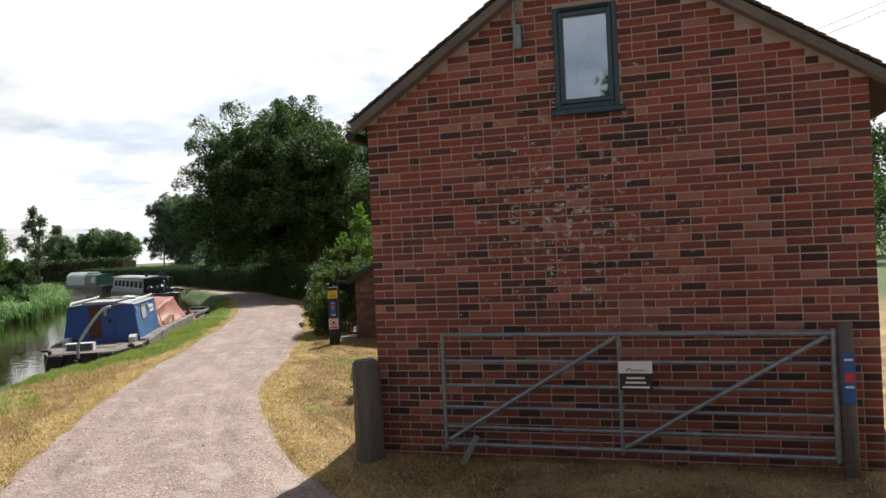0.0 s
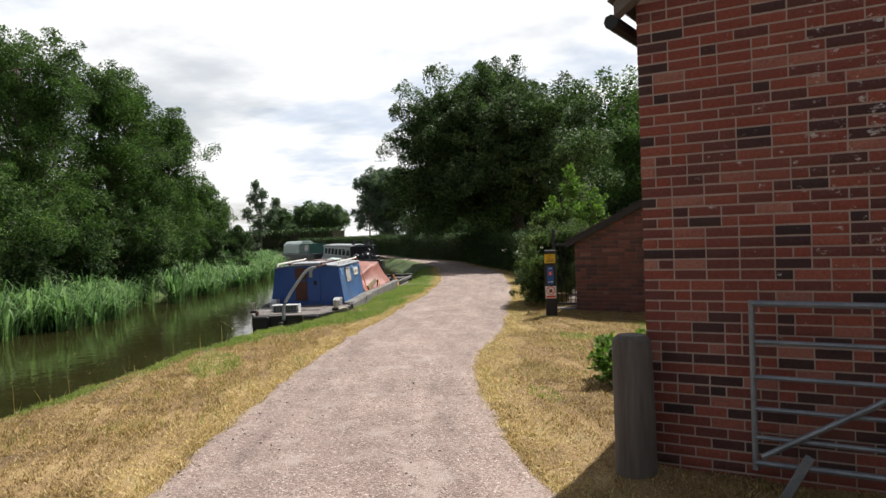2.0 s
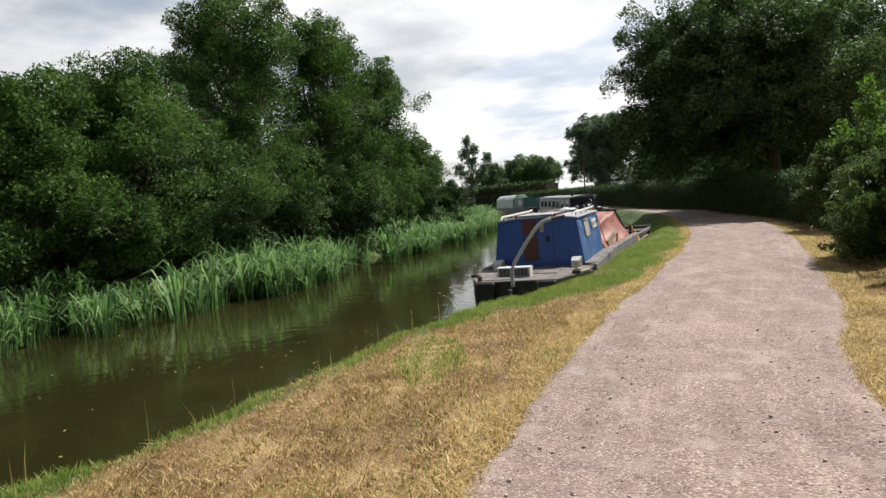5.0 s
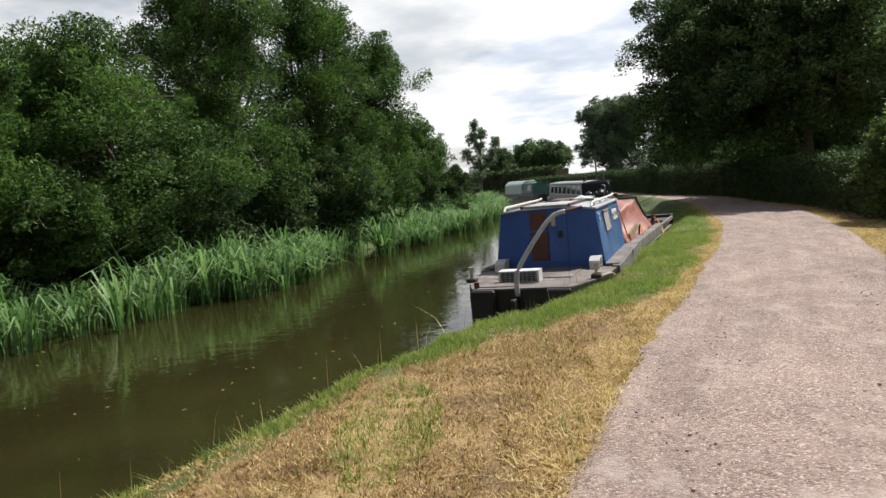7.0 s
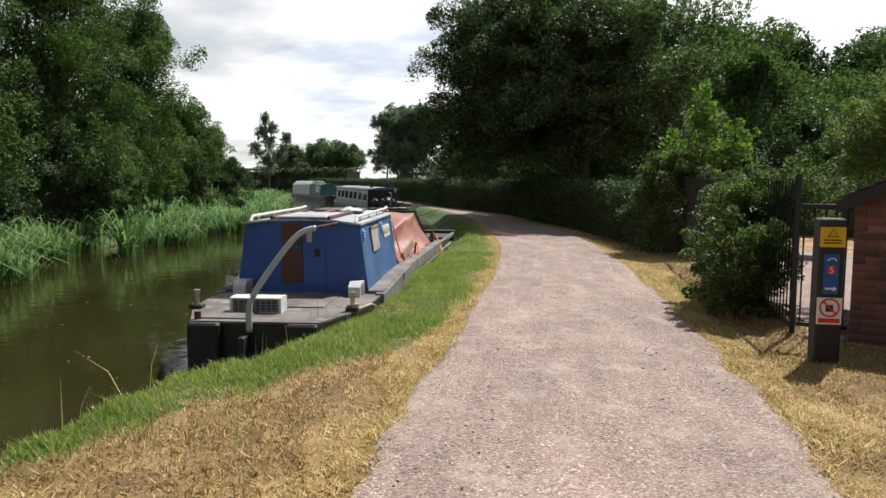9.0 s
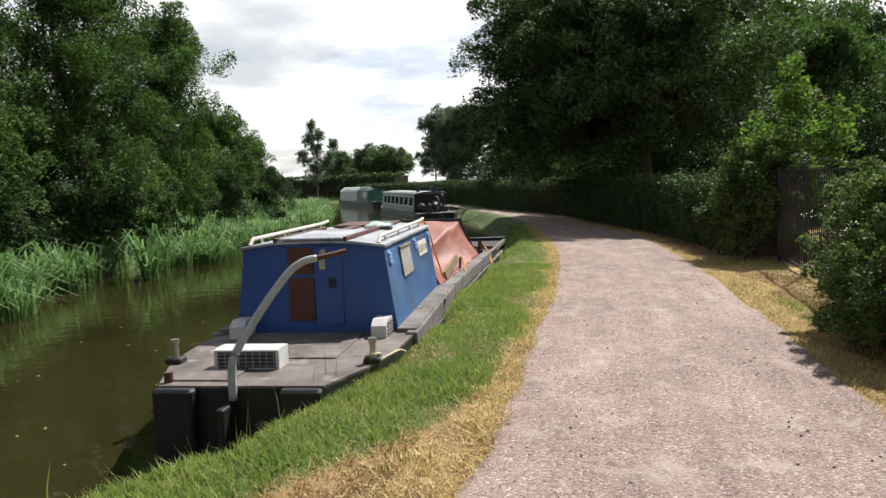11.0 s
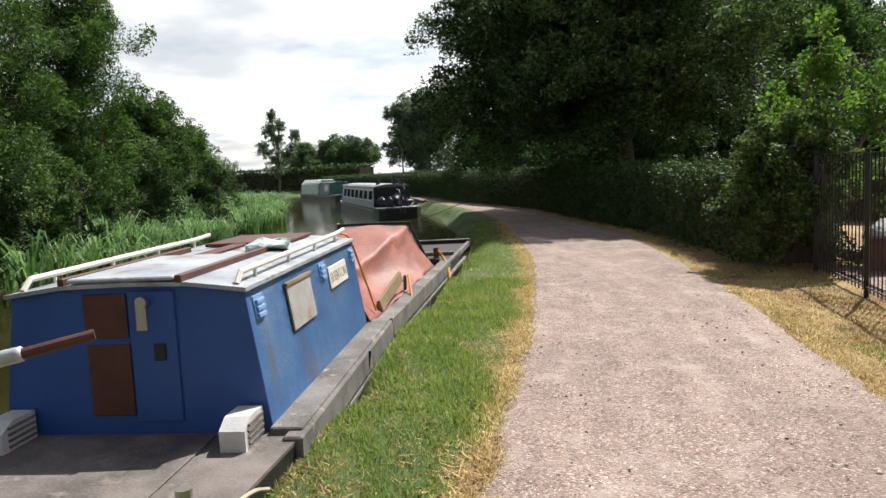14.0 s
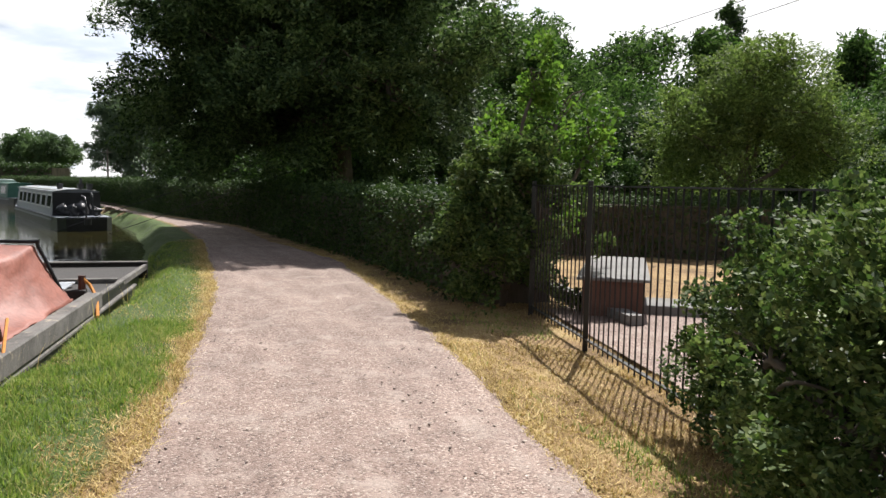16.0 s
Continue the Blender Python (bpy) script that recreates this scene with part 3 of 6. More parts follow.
def build_path():
    """A gravel strip with a low crown and ragged edges that dip into the turf."""
    n_across = 44
    lens_l = np.r_[0, np.cumsum(np.linalg.norm(np.diff(PATH_L, axis=0), axis=1))]
    # pair both edges by nearest heading along the strip
    t_l = lens_l / lens_l[-1]
    left = np.stack([np.interp(np.linspace(0, 1, 900), t_l, PATH_L[:, k]) for k in range(2)], 1)
    right = []
    for p in left:
        d = np.linalg.norm(PATH_R - p, axis=1)
        right.append(d.argmin())
    lens_r = np.r_[0, np.cumsum(np.linalg.norm(np.diff(PATH_R, axis=0), axis=1))]
    want = np.maximum.accumulate(lens_r[np.array(right)])
    want = np.convolve(np.pad(want, 20, mode="edge"), np.ones(41) / 41, "valid")
    rr = np.stack([np.interp(want, lens_r, PATH_R[:, k]) for k in range(2)], 1)
    s = np.linspace(-0.07, 1.07, n_across)
    x = left[:, :1] + (rr - left)[:, :1] * s
    y = left[:, 1:] + (rr - left)[:, 1:] * s
    wide = np.linalg.norm(rr - left, axis=1)[:, None]
    edge = np.minimum(s, 1 - s) * wide + 0.05 * wavy(x, y, 4.0, 3) + 0.04 * wavy(x, y, 11.0, 5)
    z = land(x, y) + 0.016 * np.clip(edge / 0.06, -3, 1) + 0.012 * smooth01(edge / 1.2) + 0.006 * wavy(x, y, 1.4, 2)
    rut = np.abs(s - 0.27)[None] * wide, np.abs(s - 0.7)[None] * wide
    z = z - 0.012 * np.exp(-(rut[0] / 0.22) ** 2) - 0.012 * np.exp(-(rut[1] / 0.22) ** 2)
    i = (np.arange(899)[:, None] * n_across + np.arange(n_across - 1)).ravel()
    ob = sheet("towpath", np.stack([x.ravel(), y.ravel(), z.ravel()], 1), np.stack([i, i + 1, i + n_across + 1, i + n_across], 1), M["gravel"], smooth=True)
    lane = np.stack([np.broadcast_to(s[None] * 3.0, x.shape).ravel(), np.broadcast_to(np.linspace(0, lens_l[-1], 900)[:, None], x.shape).ravel(), 0 * x.ravel()], 1)
    at = ob.data.attributes.new("lane", "FLOAT_VECTOR", "POINT")
    at.data.foreach_set("vector", lane.astype(np.float32).ravel())
    return tagged(ob, "pinkish-brown compacted gravel towpath with faint wheel tracks", "path", kind="structure")


build_path()


# ---- house ----
HW, EAVE, APEX = 4.64, 3.3, 4.86     # width of the gable, height at its sides, at its ridge
WIN = (1.965, 2.565, 3.225, 4.205)


def roof_at(x):
    return APEX - abs(x - HW / 2) * (APEX - EAVE) / (HW / 2)


BRICKS = {}


def brick_mesh(length, depth=0.1, high=0.062):
    """A brick with worn corners, lying along x, its face towards -y at y = 0."""
    key = round(length, 3)
    if key not in BRICKS:
        bm = new_box(0, length, 0, depth, 0, high, bevel=0.004)
        for v in bm.verts:
            v.co += Vector((random.uniform(-1, 1), random.uniform(-1, 1), random.uniform(-1, 1))) * 0.0012
        me = bpy.data.meshes.new("brick")
        bm.to_mesh(me)
        bm.free()
        me.materials.append(M["brick"])
        BRICKS[key] = me
    return BRICKS[key]


def courses(x0, x1, z0, z1, top, hole=None):
    """Where bricks lie: rows of (x, z, length). top(x) is the height of the wall there."""
    rng = random.Random(7)
    rows = []
    z, k = z0, 0
    while z < z1:
        x = x0
        pattern = k % 4
        first = True
        while x < x1 - 0.02:
            if first and k % 2:
                ln = 0.102
            elif pattern == 3:
                ln = 0.102 if rng.random() < 0.5 else 0.215
            else:
                ln = 0.102 if rng.random() < 0.12 else 0.215
            first = False
            ln = min(ln, x1 - x)
            if x1 - x - ln < 0.05:
                ln = x1 - x
            a, b = x, x + ln
            if min(top(a), top(b)) > z + 0.06:
                spans = [(a, b)]
                if hole and z + 0.065 > hole[2] and z < hole[3]:
                    spans = [(p, q) for p, q in ((a, min(b, hole[0])), (max(a, hole[1]), b)) if q - p > 0.03]
                rows += [(p, z, q - p) for p, q in spans]
            x += ln + 0.01
        z += 0.075
        k += 1
    return rows


def joined_bricks(name, rows, y, material, parent, depth=0.05, high=0.062):
    vs, fs = [], []
    rng = np.random.RandomState(5)
    for x, z, ln in rows:
        o = len(vs)
        j = rng.uniform(-0.002, 0.002)
        e = 0.004
        vs += [(x + e, y + j, z + e), (x + ln - e, y + j, z + e), (x + ln - e, y + j, z + high - e), (x + e, y + j, z + high - e),
               (x, y + j + e, z), (x + ln, y + j + e, z), (x + ln, y + j + e, z + high), (x, y + j + e, z + high),
               (x, y + depth, z), (x + ln, y + depth, z), (x + ln, y + depth, z + high), (x, y + depth, z + high)]
        fs += [(o, o + 1, o + 2, o + 3)]
        for a in (0, 4):
            for i in range(4):
                k = (i + 1) % 4
                fs.append((o + a + i, o + a + 4 + i, o + a + 4 + k, o + a + k))
    ob = sheet(name, vs, fs, material, parent)
    ob["kind"] = "stuff"
    return ob


def build_house():
    house = holder("brick_house")
    tagged(house, "red brick house with a plain gable and tiled roof", "house")
    bm = bmesh.new()
    y0, y1 = 0.005, 0.24
    x0, x1, z0, z1 = WIN
    prism(bm, [(0.003, -0.5), (x0, -0.5), (x0, roof_at(x0)), (0.003, EAVE)], "y", y0, y1)
    gable = part("gable_wall", bm, M["mortar"], house)
    for outline in ([(x1, -0.5), (HW - 0.003, -0.5), (HW - 0.003, EAVE), (x1, roof_at(x1))], [(x0, -0.5), (x1, -0.5), (x1, z0), (x0, z0)], [(x0, z1), (x1, z1), (x1, roof_at(x1)), (HW / 2, APEX), (x0, roof_at(x0))]):
        part("gable_wall", prism(bmesh.new(), outline, "y", y0, y1), M["mortar"], house)
    for nm, a, b, c, d in (("side_wall", 0.01, 0.24, 0.24, 8.6), ("side_wall", HW - 0.24, HW - 0.01, 0.24, 8.6), ("back_wall", 0.24, HW - 0.24, 8.37, 8.6)):
        part(nm, new_box(a, b, c, d, -0.5, EAVE), M["brick_far"], house)
    bm = bmesh.new()
    prism(bm, [(0.24, EAVE - 0.3), (HW - 0.24, EAVE - 0.3), (HW - 0.24, EAVE - 0.28), (0.24, EAVE - 0.28)], "y", 0.24, 8.37)
    part("attic_floor", bm, M["concrete"], house)
    # roof: tile courses on both slopes
    slope = math.atan2(APEX - EAVE, HW / 2)
    for side in (-1, 1):
        over = 0.1 if side < 0 else 0.34
        long = (HW / 2 + over + 0.02) / math.cos(slope)
        vs, fs = [], []
        n = int(long / 0.1)
        for i in range(n + 1):
            for j in range(29):
                ya = -0.13 + j * 0.31 + (0.1 if i % 2 else 0)
                ya, yb = (-0.13 if j == 0 else ya), ya + 0.303
                a, b = i * 0.1, i * 0.1 + 0.17
                o = len(vs)
                jit = random.uniform(0, 0.006)
                for dd, up in ((a, 0.03), (b, 0.014)):
                    for yy in (ya, yb):
                        for th in (0.0, 0.012):
                            h = up + th + jit + 0.045
                            xx = HW / 2
                            px = xx + side * (long - dd) * math.cos(slope) + side * h * math.sin(slope)
                            pz = APEX - (long - dd) * math.sin(slope) + h * math.cos(slope)
                            vs.append((px, yy, pz))
                fs += [tuple(o + q for q in f) for f in ((0, 1, 3, 2), (4, 6, 7, 5), (1, 5, 7, 3), (0, 2, 6, 4), (0, 4, 5, 1), (2, 3, 7, 6))]
        t = sheet("roof_tiles", vs, fs, M["tile"], house)
        t["kind"] = "stuff"
        t["label"] = "dark weathered clay roof tiles"
        bm = bmesh.new()
        e = HW / 2 + side * (HW / 2 + over)
        lo = APEX - (HW / 2 + over) * math.tan(slope)
        prism(bm, [(HW / 2, APEX + 0.005), (e, lo + 0.005), (e, lo + 0.05), (HW / 2, APEX + 0.05)], "y", -0.1, 8.8)
        part("roof_boards", bm, M["dark_timber"], house)
        bm = bmesh.new()
        prism(bm, [(HW / 2, APEX - 0.055), (e + side * 0.02, lo - 0.055), (e + side * 0.02, lo + 0.04), (HW / 2, APEX + 0.04)], "y", -0.135, -0.01)
        part("verge_board", bm, M["verge"], house, "brown mortared verge")
        gx = -0.17 if side < 0 else HW + 0.4
        part("gutter", new_tube([(gx, -0.06, EAVE - 0.14), (gx, 8.7, EAVE - 0.14)], 0.055, 8), M["black_iron"], house, "black half-round gutter")
    # bricks of the gable
    rows = courses(0, HW, -0.4, APEX, lambda x: roof_at(min(max(x, 0), HW)) - 0.02, WIN)
    near = [r for r in rows if 0.0 < r[1] < 1.35 and r[0] < HW]
    near = sorted(near, key=lambda r: (r[0] - 1.2) ** 2 + (r[1] - 0.9) ** 2)[:290]
    chosen = set(near)
    joined_bricks("upper_bricks", [r for r in rows if r not in chosen], 0.0, M["brick_far"], gable)
    for x, z, ln in near:
        ob = new("brick", brick_mesh(ln))
        ob.parent = gable
        ob.location = (x, random.uniform(-0.002, 0.002), z)
    # window
    win = tagged(new("window_1"), "small blue-grey casement window in the gable", "window", kind="structure")
    def ring(a, b, c, d, w, ya, yb, bev=0.006):
        bm = bmesh.new()
        box(bm, a, a + w, ya, yb, c, d, bev)
        box(bm, b - w, b, ya, yb, c, d, bev)
        box(bm, a + w, b - w, ya, yb, c, c + w, bev)
        box(bm, a + w, b - w, ya, yb, d - w, d, bev)
        return bm
    part("window_frame", ring(x0, x1, z0, z1, 0.05, -0.012, 0.08), M["window_paint"], win)
    part("sash", ring(x0 + 0.052, x1 - 0.052, z0 + 0.052, z1 - 0.052, 0.045, -0.02, 0.05), M["window_paint"], win)
    part("trickle_vent", new_box(x0 + 0.07, x1 - 0.07, -0.03, -0.021, z1 - 0.04, z1 - 0.015, bevel=0.003), M["black_iron"], win)
    part("window_sill", new_box(x0 - 0.05, x1 + 0.05, -0.06, 0.06, z0 - 0.055, z0 - 0.003, bevel=0.008), M["window_paint"], win)
    p = part("pane", new_box(x0 + 0.09, x1 - 0.09, 0.01, 0.022, z0 + 0.09, z1 - 0.09), M["glass"], win)
    p.visible_shadow = False
    # what stands in the window
    bm = bmesh.new()
    bmesh.ops.create_icosphere(bm, subdivisions=3, radius=0.12, matrix=Matrix.Translation((2.26, 0.42, 3.62)))
    lamp = part("paper_lampshade", bm, M["cream"], None, smooth=True)
    tagged(lamp, "round cream paper lampshade hanging behind the window", "lampshade")
    tube_cord = part("cord", new_tube([(2.26, 0.42, 3.74), (2.26, 0.42, 4.4)], 0.006, 6), M["white_paint"], lamp)
    tube_cord["label"] = "white cord"
    bm = bmesh.new()
    box(bm, 2.13, 2.24, 0.09, 0.2, 3.17, 3.345, 0.006)
    tagged(part("white_box", bm, M["white_sign"]), "small white box on the inner window board", "box")
    part("window_board", new_box(x0, x1, 0.085, 0.26, z0 - 0.07, z0 - 0.055), M["white_paint"], win)
    # pipe and bracket on the gable
    pipe = tagged(holder("cable_duct"), "grey galvanised cable duct fixed to the gable", "duct")
    part("conduit", new_tube([(1.6, -0.03, 4.0), (1.585, -0.03, 4.5)], 0.017, 8), M["galv"], pipe)
    part("cover", new_box(1.585, 1.665, -0.06, 0.0, 3.85, 4.09, bevel=0.008), M["galv"], pipe)


build_house()


def build_lean_to():
    lean = tagged(holder("brick_outhouse"), "low red brick outhouse with a single-pitch tiled roof", "outhouse")
    ya, xa, xb = 8.45, -3.93, 0.0
    def top(x):
        return 1.38 + (x - xa) * 0.475
    bm = bmesh.new()
    prism(bm, [(xa, -0.3), (xb, -0.3), (xb, top(xb)), (xa, top(xa))], "y", ya + 0.005, ya + 0.23)
    wall = part("front_wall", bm, M["old_mortar"], lean)
    joined_bricks("bricks", courses(xa, xb, -0.2, 3.4, top), ya, M["brick_old"], wall)
    part("side_wall", new_box(xa, xa + 0.23, ya + 0.23, ya + 2.8, -0.3, 1.36), M["brick_far"], lean)
    part("back_wall", new_box(xa + 0.23, xb, ya + 2.57, ya + 2.8, -0.3, 1.36), M["brick_far"], lean)
    bm = bmesh.new()
    prism(bm, [(xa - 0.14, top(xa - 0.14)), (xb, top(xb)), (xb, top(xb) + 0.05), (xa - 0.14, top(xa - 0.14) + 0.05)], "y", ya - 0.06, ya + 2.9)
    part("roof", bm, M["tile"], lean)
    vs, fs = [], []
    for i in range(28):
        for j in range(10):
            d = i * 0.15 - 0.16
            y = ya - 0.08 + j * 0.3
            o = len(vs)
            for dd, up in ((d, 0.085), (d + 0.2, 0.055)):
                for yy in (y, y + 0.292):
                    for th in (0, 0.016):
                        vs.append((xa + dd, yy, top(xa + dd) + up + th + random.uniform(0, 0.004)))
            fs += [tuple(o + q for q in f) for f in ((0, 1, 3, 2), (4, 6, 7, 5), (1, 5, 7, 3), (0, 2, 6, 4), (0, 4, 5, 1), (2, 3, 7, 6))]
    t = sheet("roof_tiles", vs, fs, M["tile"], lean)
    t["kind"] = "stuff"
    part("verge_board", prism(bmesh.new(), [(xa - 0.16, top(xa - 0.16) - 0.06), (xb, top(xb) - 0.06), (xb, top(xb) + 0.06), (xa - 0.16, top(xa - 0.16) + 0.06)], "y", ya - 0.1, ya - 0.062), M["dark_timber"], lean)


build_lean_to()


def build_field_gate():
    g = tagged(holder("field_gate"), "galvanised steel field gate standing against the brick gable", "gate")
    y = -0.15
    x0, x1, zb, zt = 0.76, 4.25, 0.03, 1.1
    for f in (0.0, 0.24, 0.46, 0.66, 0.84, 1.0):
        z = zt - f * (zt - zb)
        part("rail", new_tube([(x0, y, z), (x1, y, z - 0.02)], 0.022 if f in (0, 1) else 0.017, 8), M["galv"], g)
    for x, r in ((x0, 0.02), (2.455, 0.018), (x1, 0.03)):
        part("upright", new_tube([(x, y, zb - 0.05), (x, y, zt + 0.02)], r, 8), M["galv"], g)
    for a, b in (((2.44, y - 0.03, zt - 0.03), (x0 + 0.05, y - 0.03, zb + 0.05)), ((x1 - 0.06, y - 0.03, zt - 0.04), (2.48, y - 0.03, zb + 0.02))):
        part("brace", new_tube([a, b], 0.02, 8), M["galv"], g)
    sign = part("sign_board", new_box(2.45, 2.75, -0.215, -0.205, 0.74, 0.85, bevel=0.003), M["white_sign"], g, "white and black notice plate")
    low = part("sign_board", new_box(2.46, 2.745, -0.213, -0.205, 0.585, 0.735, bevel=0.003), M["black_sign"], g, "black notice plate with white lettering")
    for i, w in enumerate((0.16, 0.18, 0.24)):
        part("lettering", new_box(2.6 - w / 2, 2.6 + w / 2, -0.2165, -0.2135, 0.69 - i * 0.042, 0.708 - i * 0.042), M["white_sign"], low)
    part("lettering", new_box(2.57, 2.68, -0.2185, -0.2155, 0.765, 0.775), M["grey_bar"], sign)
    part("emblem", new_tube([(2.545 + 0.022 * math.cos(a), -0.2165, 0.76 + 0.022 * math.sin(a)) for a in np.linspace(0, math.pi, 9)], 0.005, 6), M["black_sign"], sign)
    p = tagged(holder("gate_post"), "grey weathered timber gate post with a blue marker", "post")
    part("shaft", new_tube([(4.35, -0.17, -0.6), (4.345, -0.17, 0.4), (4.335, -0.17, 1.17)], 0.06, 12), M["timber_post"], p, smooth=True)
    mk = part("marker", new_box(4.29, 4.385, -0.245, -0.236, 0.5, 0.92, bevel=0.003), M["blue_sign"], p, "blue cycle route marker")
    part("emblem", new_box(4.305, 4.37, -0.249, -0.246, 0.68, 0.76), M["red_sign"], mk)
    for z in (0.86, 0.63):
        part("lettering", new_box(4.305, 4.37, -0.249, -0.246, z, z + 0.018), M["white_sign"], mk)
    bm = new_box(-0.03, 0.03, -0.012, 0.012, 0, 0.34, bevel=0.004)
    ob = part("metal_bracket", bm, M["galv"])
    ob.matrix_world = pose(0.95, -0.3, -0.15, 0, 28, 0)
    tagged(ob, "loose galvanised bracket leaning on the gate's lowest rail", "bracket")
    ob = tagged(holder("bollard"), "stout grey weathered timber bollard at the house corner", "bollard")
    bm = bmesh.new()
    tube(bm, [(-0.04, -0.2, -0.6), (-0.04, -0.2, 0.2), (-0.045, -0.2, 0.6), (-0.05, -0.2, 0.8), (-0.05, -0.2, 0.83)], 0.15, 20, 0.135)
    part("shaft", bm, M["timber_post"], ob)
    part("cap", new_tube([(-0.05, -0.2, 0.831), (-0.05, -0.2, 0.85), (-0.05, -0.2, 0.865)], 0.134, 20, 0.1), M["timber_post"], ob, "worn chamfered top")


build_field_gate()


# ---- boats ----
def loft(bm, rings, close=False):
    vs = [[bm.verts.new(p) for p in r] for r in rings]
    for a, b in zip(vs, vs[1:]):
        n = len(a)
        for i in range(n if close else n - 1):
            j = (i + 1) % n
            bm.faces.new((a[i], a[j], b[j], b[i]))
    return vs


def build_blue_boat():
    """Local axes: y ahead to the bow, x to starboard, z from the canal's ground level; the origin lies between the stern dollies."""
    boat = tagged(holder("canal_boat", (-9.36, 6.2, 0.0), 29.4), "shabby blue canal boat with a grey deck moored at the bank", "boat")
    deck = 0.1
    hb = 1.04
    # hull: plan widths along the length
    stations = [(-0.72, 0.66), (-0.55, 0.72), (-0.15, 0.87), (0.4, 0.98), (1.3, hb), (4.2, hb), (8.2, hb), (10.6, 1.0), (12.2, 0.92), (13.2, 0.82)]
    bm = bmesh.new()
    rings = []
    def lead(y):
        """The fore part lies a little towards the bank."""
        return 0.045 * max(0.0, y - 4.4)
    def bar_along(side, a, b, out, wide, z0, z1):
        """A timber along one side, following the fore part's set; out is its outer edge."""
        bm = bmesh.new()
        ys = np.linspace(a, b, 6)
        vs = loft(bm, [[(lead(y) + side * (out - wide), y, z0), (lead(y) + side * out, y, z0), (lead(y) + side * out, y, z1), (lead(y) + side * (out - wide), y, z1)] for y in ys], True)
        bm.faces.new(vs[0])
        bm.faces.new(vs[-1][::-1])
        bmesh.ops.recalc_face_normals(bm, faces=bm.faces[:])
        bmesh.ops.bevel(bm, geom=[e for e in bm.edges if len(e.link_faces) == 2 and e.calc_face_angle() > 1.0], offset=0.012, segments=1, affect="EDGES")
        return bm
    for y, w in stations:
        o, top = lead(y), deck - 0.02 - 0.06 * float(smooth01((y - 9.0) / 2.0))
        rings.append([(o - w, y, top), (o - w * 1.01, y, -0.12), (o - w * 0.97, y, -0.75), (o + w * 0.97, y, -0.75), (o + w * 1.01, y, -0.12), (o + w, y, top)])
    vs = loft(bm, rings)
    bm.faces.new(vs[0])
    bm.faces.new(vs[-1][::-1])
    bmesh.ops.recalc_face_normals(bm, faces=bm.faces[:])
    part("hull", bm, M["hull_black"], boat, "black steel hull")
    # transom blocks and rudder recess
    for s in (-1, 1):
        bm = bmesh.new()
        box(bm, s * 0.5 - 0.16, s * 0.5 + 0.16, -0.83, -0.722, -0.75, 0.092, 0.02)
        part("transom_block", bm, M["hull_black"], boat)
    part("rudder", new_box(-0.1, -0.04, -0.95, -0.73, -0.75, -0.02, bevel=0.01), M["hull_black"], boat)
    # stern deck
    bm = bmesh.new()
    outline = [(w, y) for y, w in stations[:5]] + [(-w, y) for y, w in stations[:5]][::-1]
    prism(bm, outline, "z", deck - 0.025, deck)
    d = part("stern_deck", bm, M["deck"], boat, "worn brown-grey deck plate")
    for a, b, c, e in ((-0.55, 0.52, 0.12, 1.2), (-0.62, -0.12, -0.6, -0.18)):
        part("deck_hatch", new_box(a, b, c, e, deck + 0.002, deck + 0.014, bevel=0.004), M["deck"], d)
    # side decks beside the cabin with a coaming
    for s in (-1, 1):
        bm = bmesh.new()
        box(bm, min(s * 0.84, s * hb), max(s * 0.84, s * hb), 1.21, 4.42, deck - 0.02, deck + 0.045, 0.008)
        part("side_deck", bm, M["gunwale"], boat, "weathered grey side deck")
        part("rubbing_strake", bar_along(s, 1.0, 11.6, 1.065, 0.06, -0.14, -0.09), M["gunwale"], boat)
        part("side_beam", bar_along(s, 1.1, 4.4, 1.07, 0.12, -0.07, deck + 0.025), M["gunwale"], boat, "weathered grey timber beam along the side")
        part("side_beam", bar_along(s, 4.46, 9.2, 1.06, 0.17, -0.07, deck + 0.035), M["gunwale"], boat, "weathered grey timber beam along the side")
        part("bow_gunwale", bar_along(s, 9.25, 13.2, 0.98, 0.07, -0.05, 0.055), M["gunwale"], boat)
    o = lead(13.2)
    part("bow_board", new_box(o - 0.98, o + 0.98, 13.14, 13.24, -0.2, 0.075, bevel=0.01), M["dark_timber"], boat)
    part("bow_capping", new_box(o - 0.98, o + 0.98, 13.1, 13.26, 0.077, 0.1, bevel=0.006), M["gunwale"], boat, "pale worn capping board")
    part("hold_floor", prism(bmesh.new(), [(lead(y) + s * 0.9, y) for s, y in ((-1, 4.6), (1, 4.6), (1, 13.1), (-1, 13.1))], "z", 0.0, 0.012), M["dark_timber"], boat)
    part("cross_beam", new_box(lead(9.2) - 0.88, lead(9.2) + 0.88, 9.1, 9.24, 0.013, deck + 0.07, bevel=0.01), M["dark_timber"], boat)
    part("cross_beam", new_box(lead(11) - 0.9, lead(11) + 0.9, 10.9, 11.02, 0.013, 0.08, bevel=0.008), M["gunwale"], boat)
    part("hold_board", new_box(lead(9.9) - 0.5, lead(9.9) + 0.45, 9.3, 10.6, 0.06, 0.085, bevel=0.006), M["roof_grey"], boat, "pale grey board lying in the hold")
    # cabin: sides lean inward
    y0, y1, zr = 1.28, 4.2, 0.985
    wb, wt = 0.85, 0.725
    bm = bmesh.new()
    loft(bm, [[(wb, y0, deck), (wb, y1, deck)], [(wt, y0, zr), (wt, y1, zr)]])
    bmesh.ops.solidify(bm, geom=bm.faces[:], thickness=0.03)
    side = part("cabin_side", bm, M["blue_paint"], boat, "sun-faded scuffed blue cabin side")
    bm = bmesh.new()
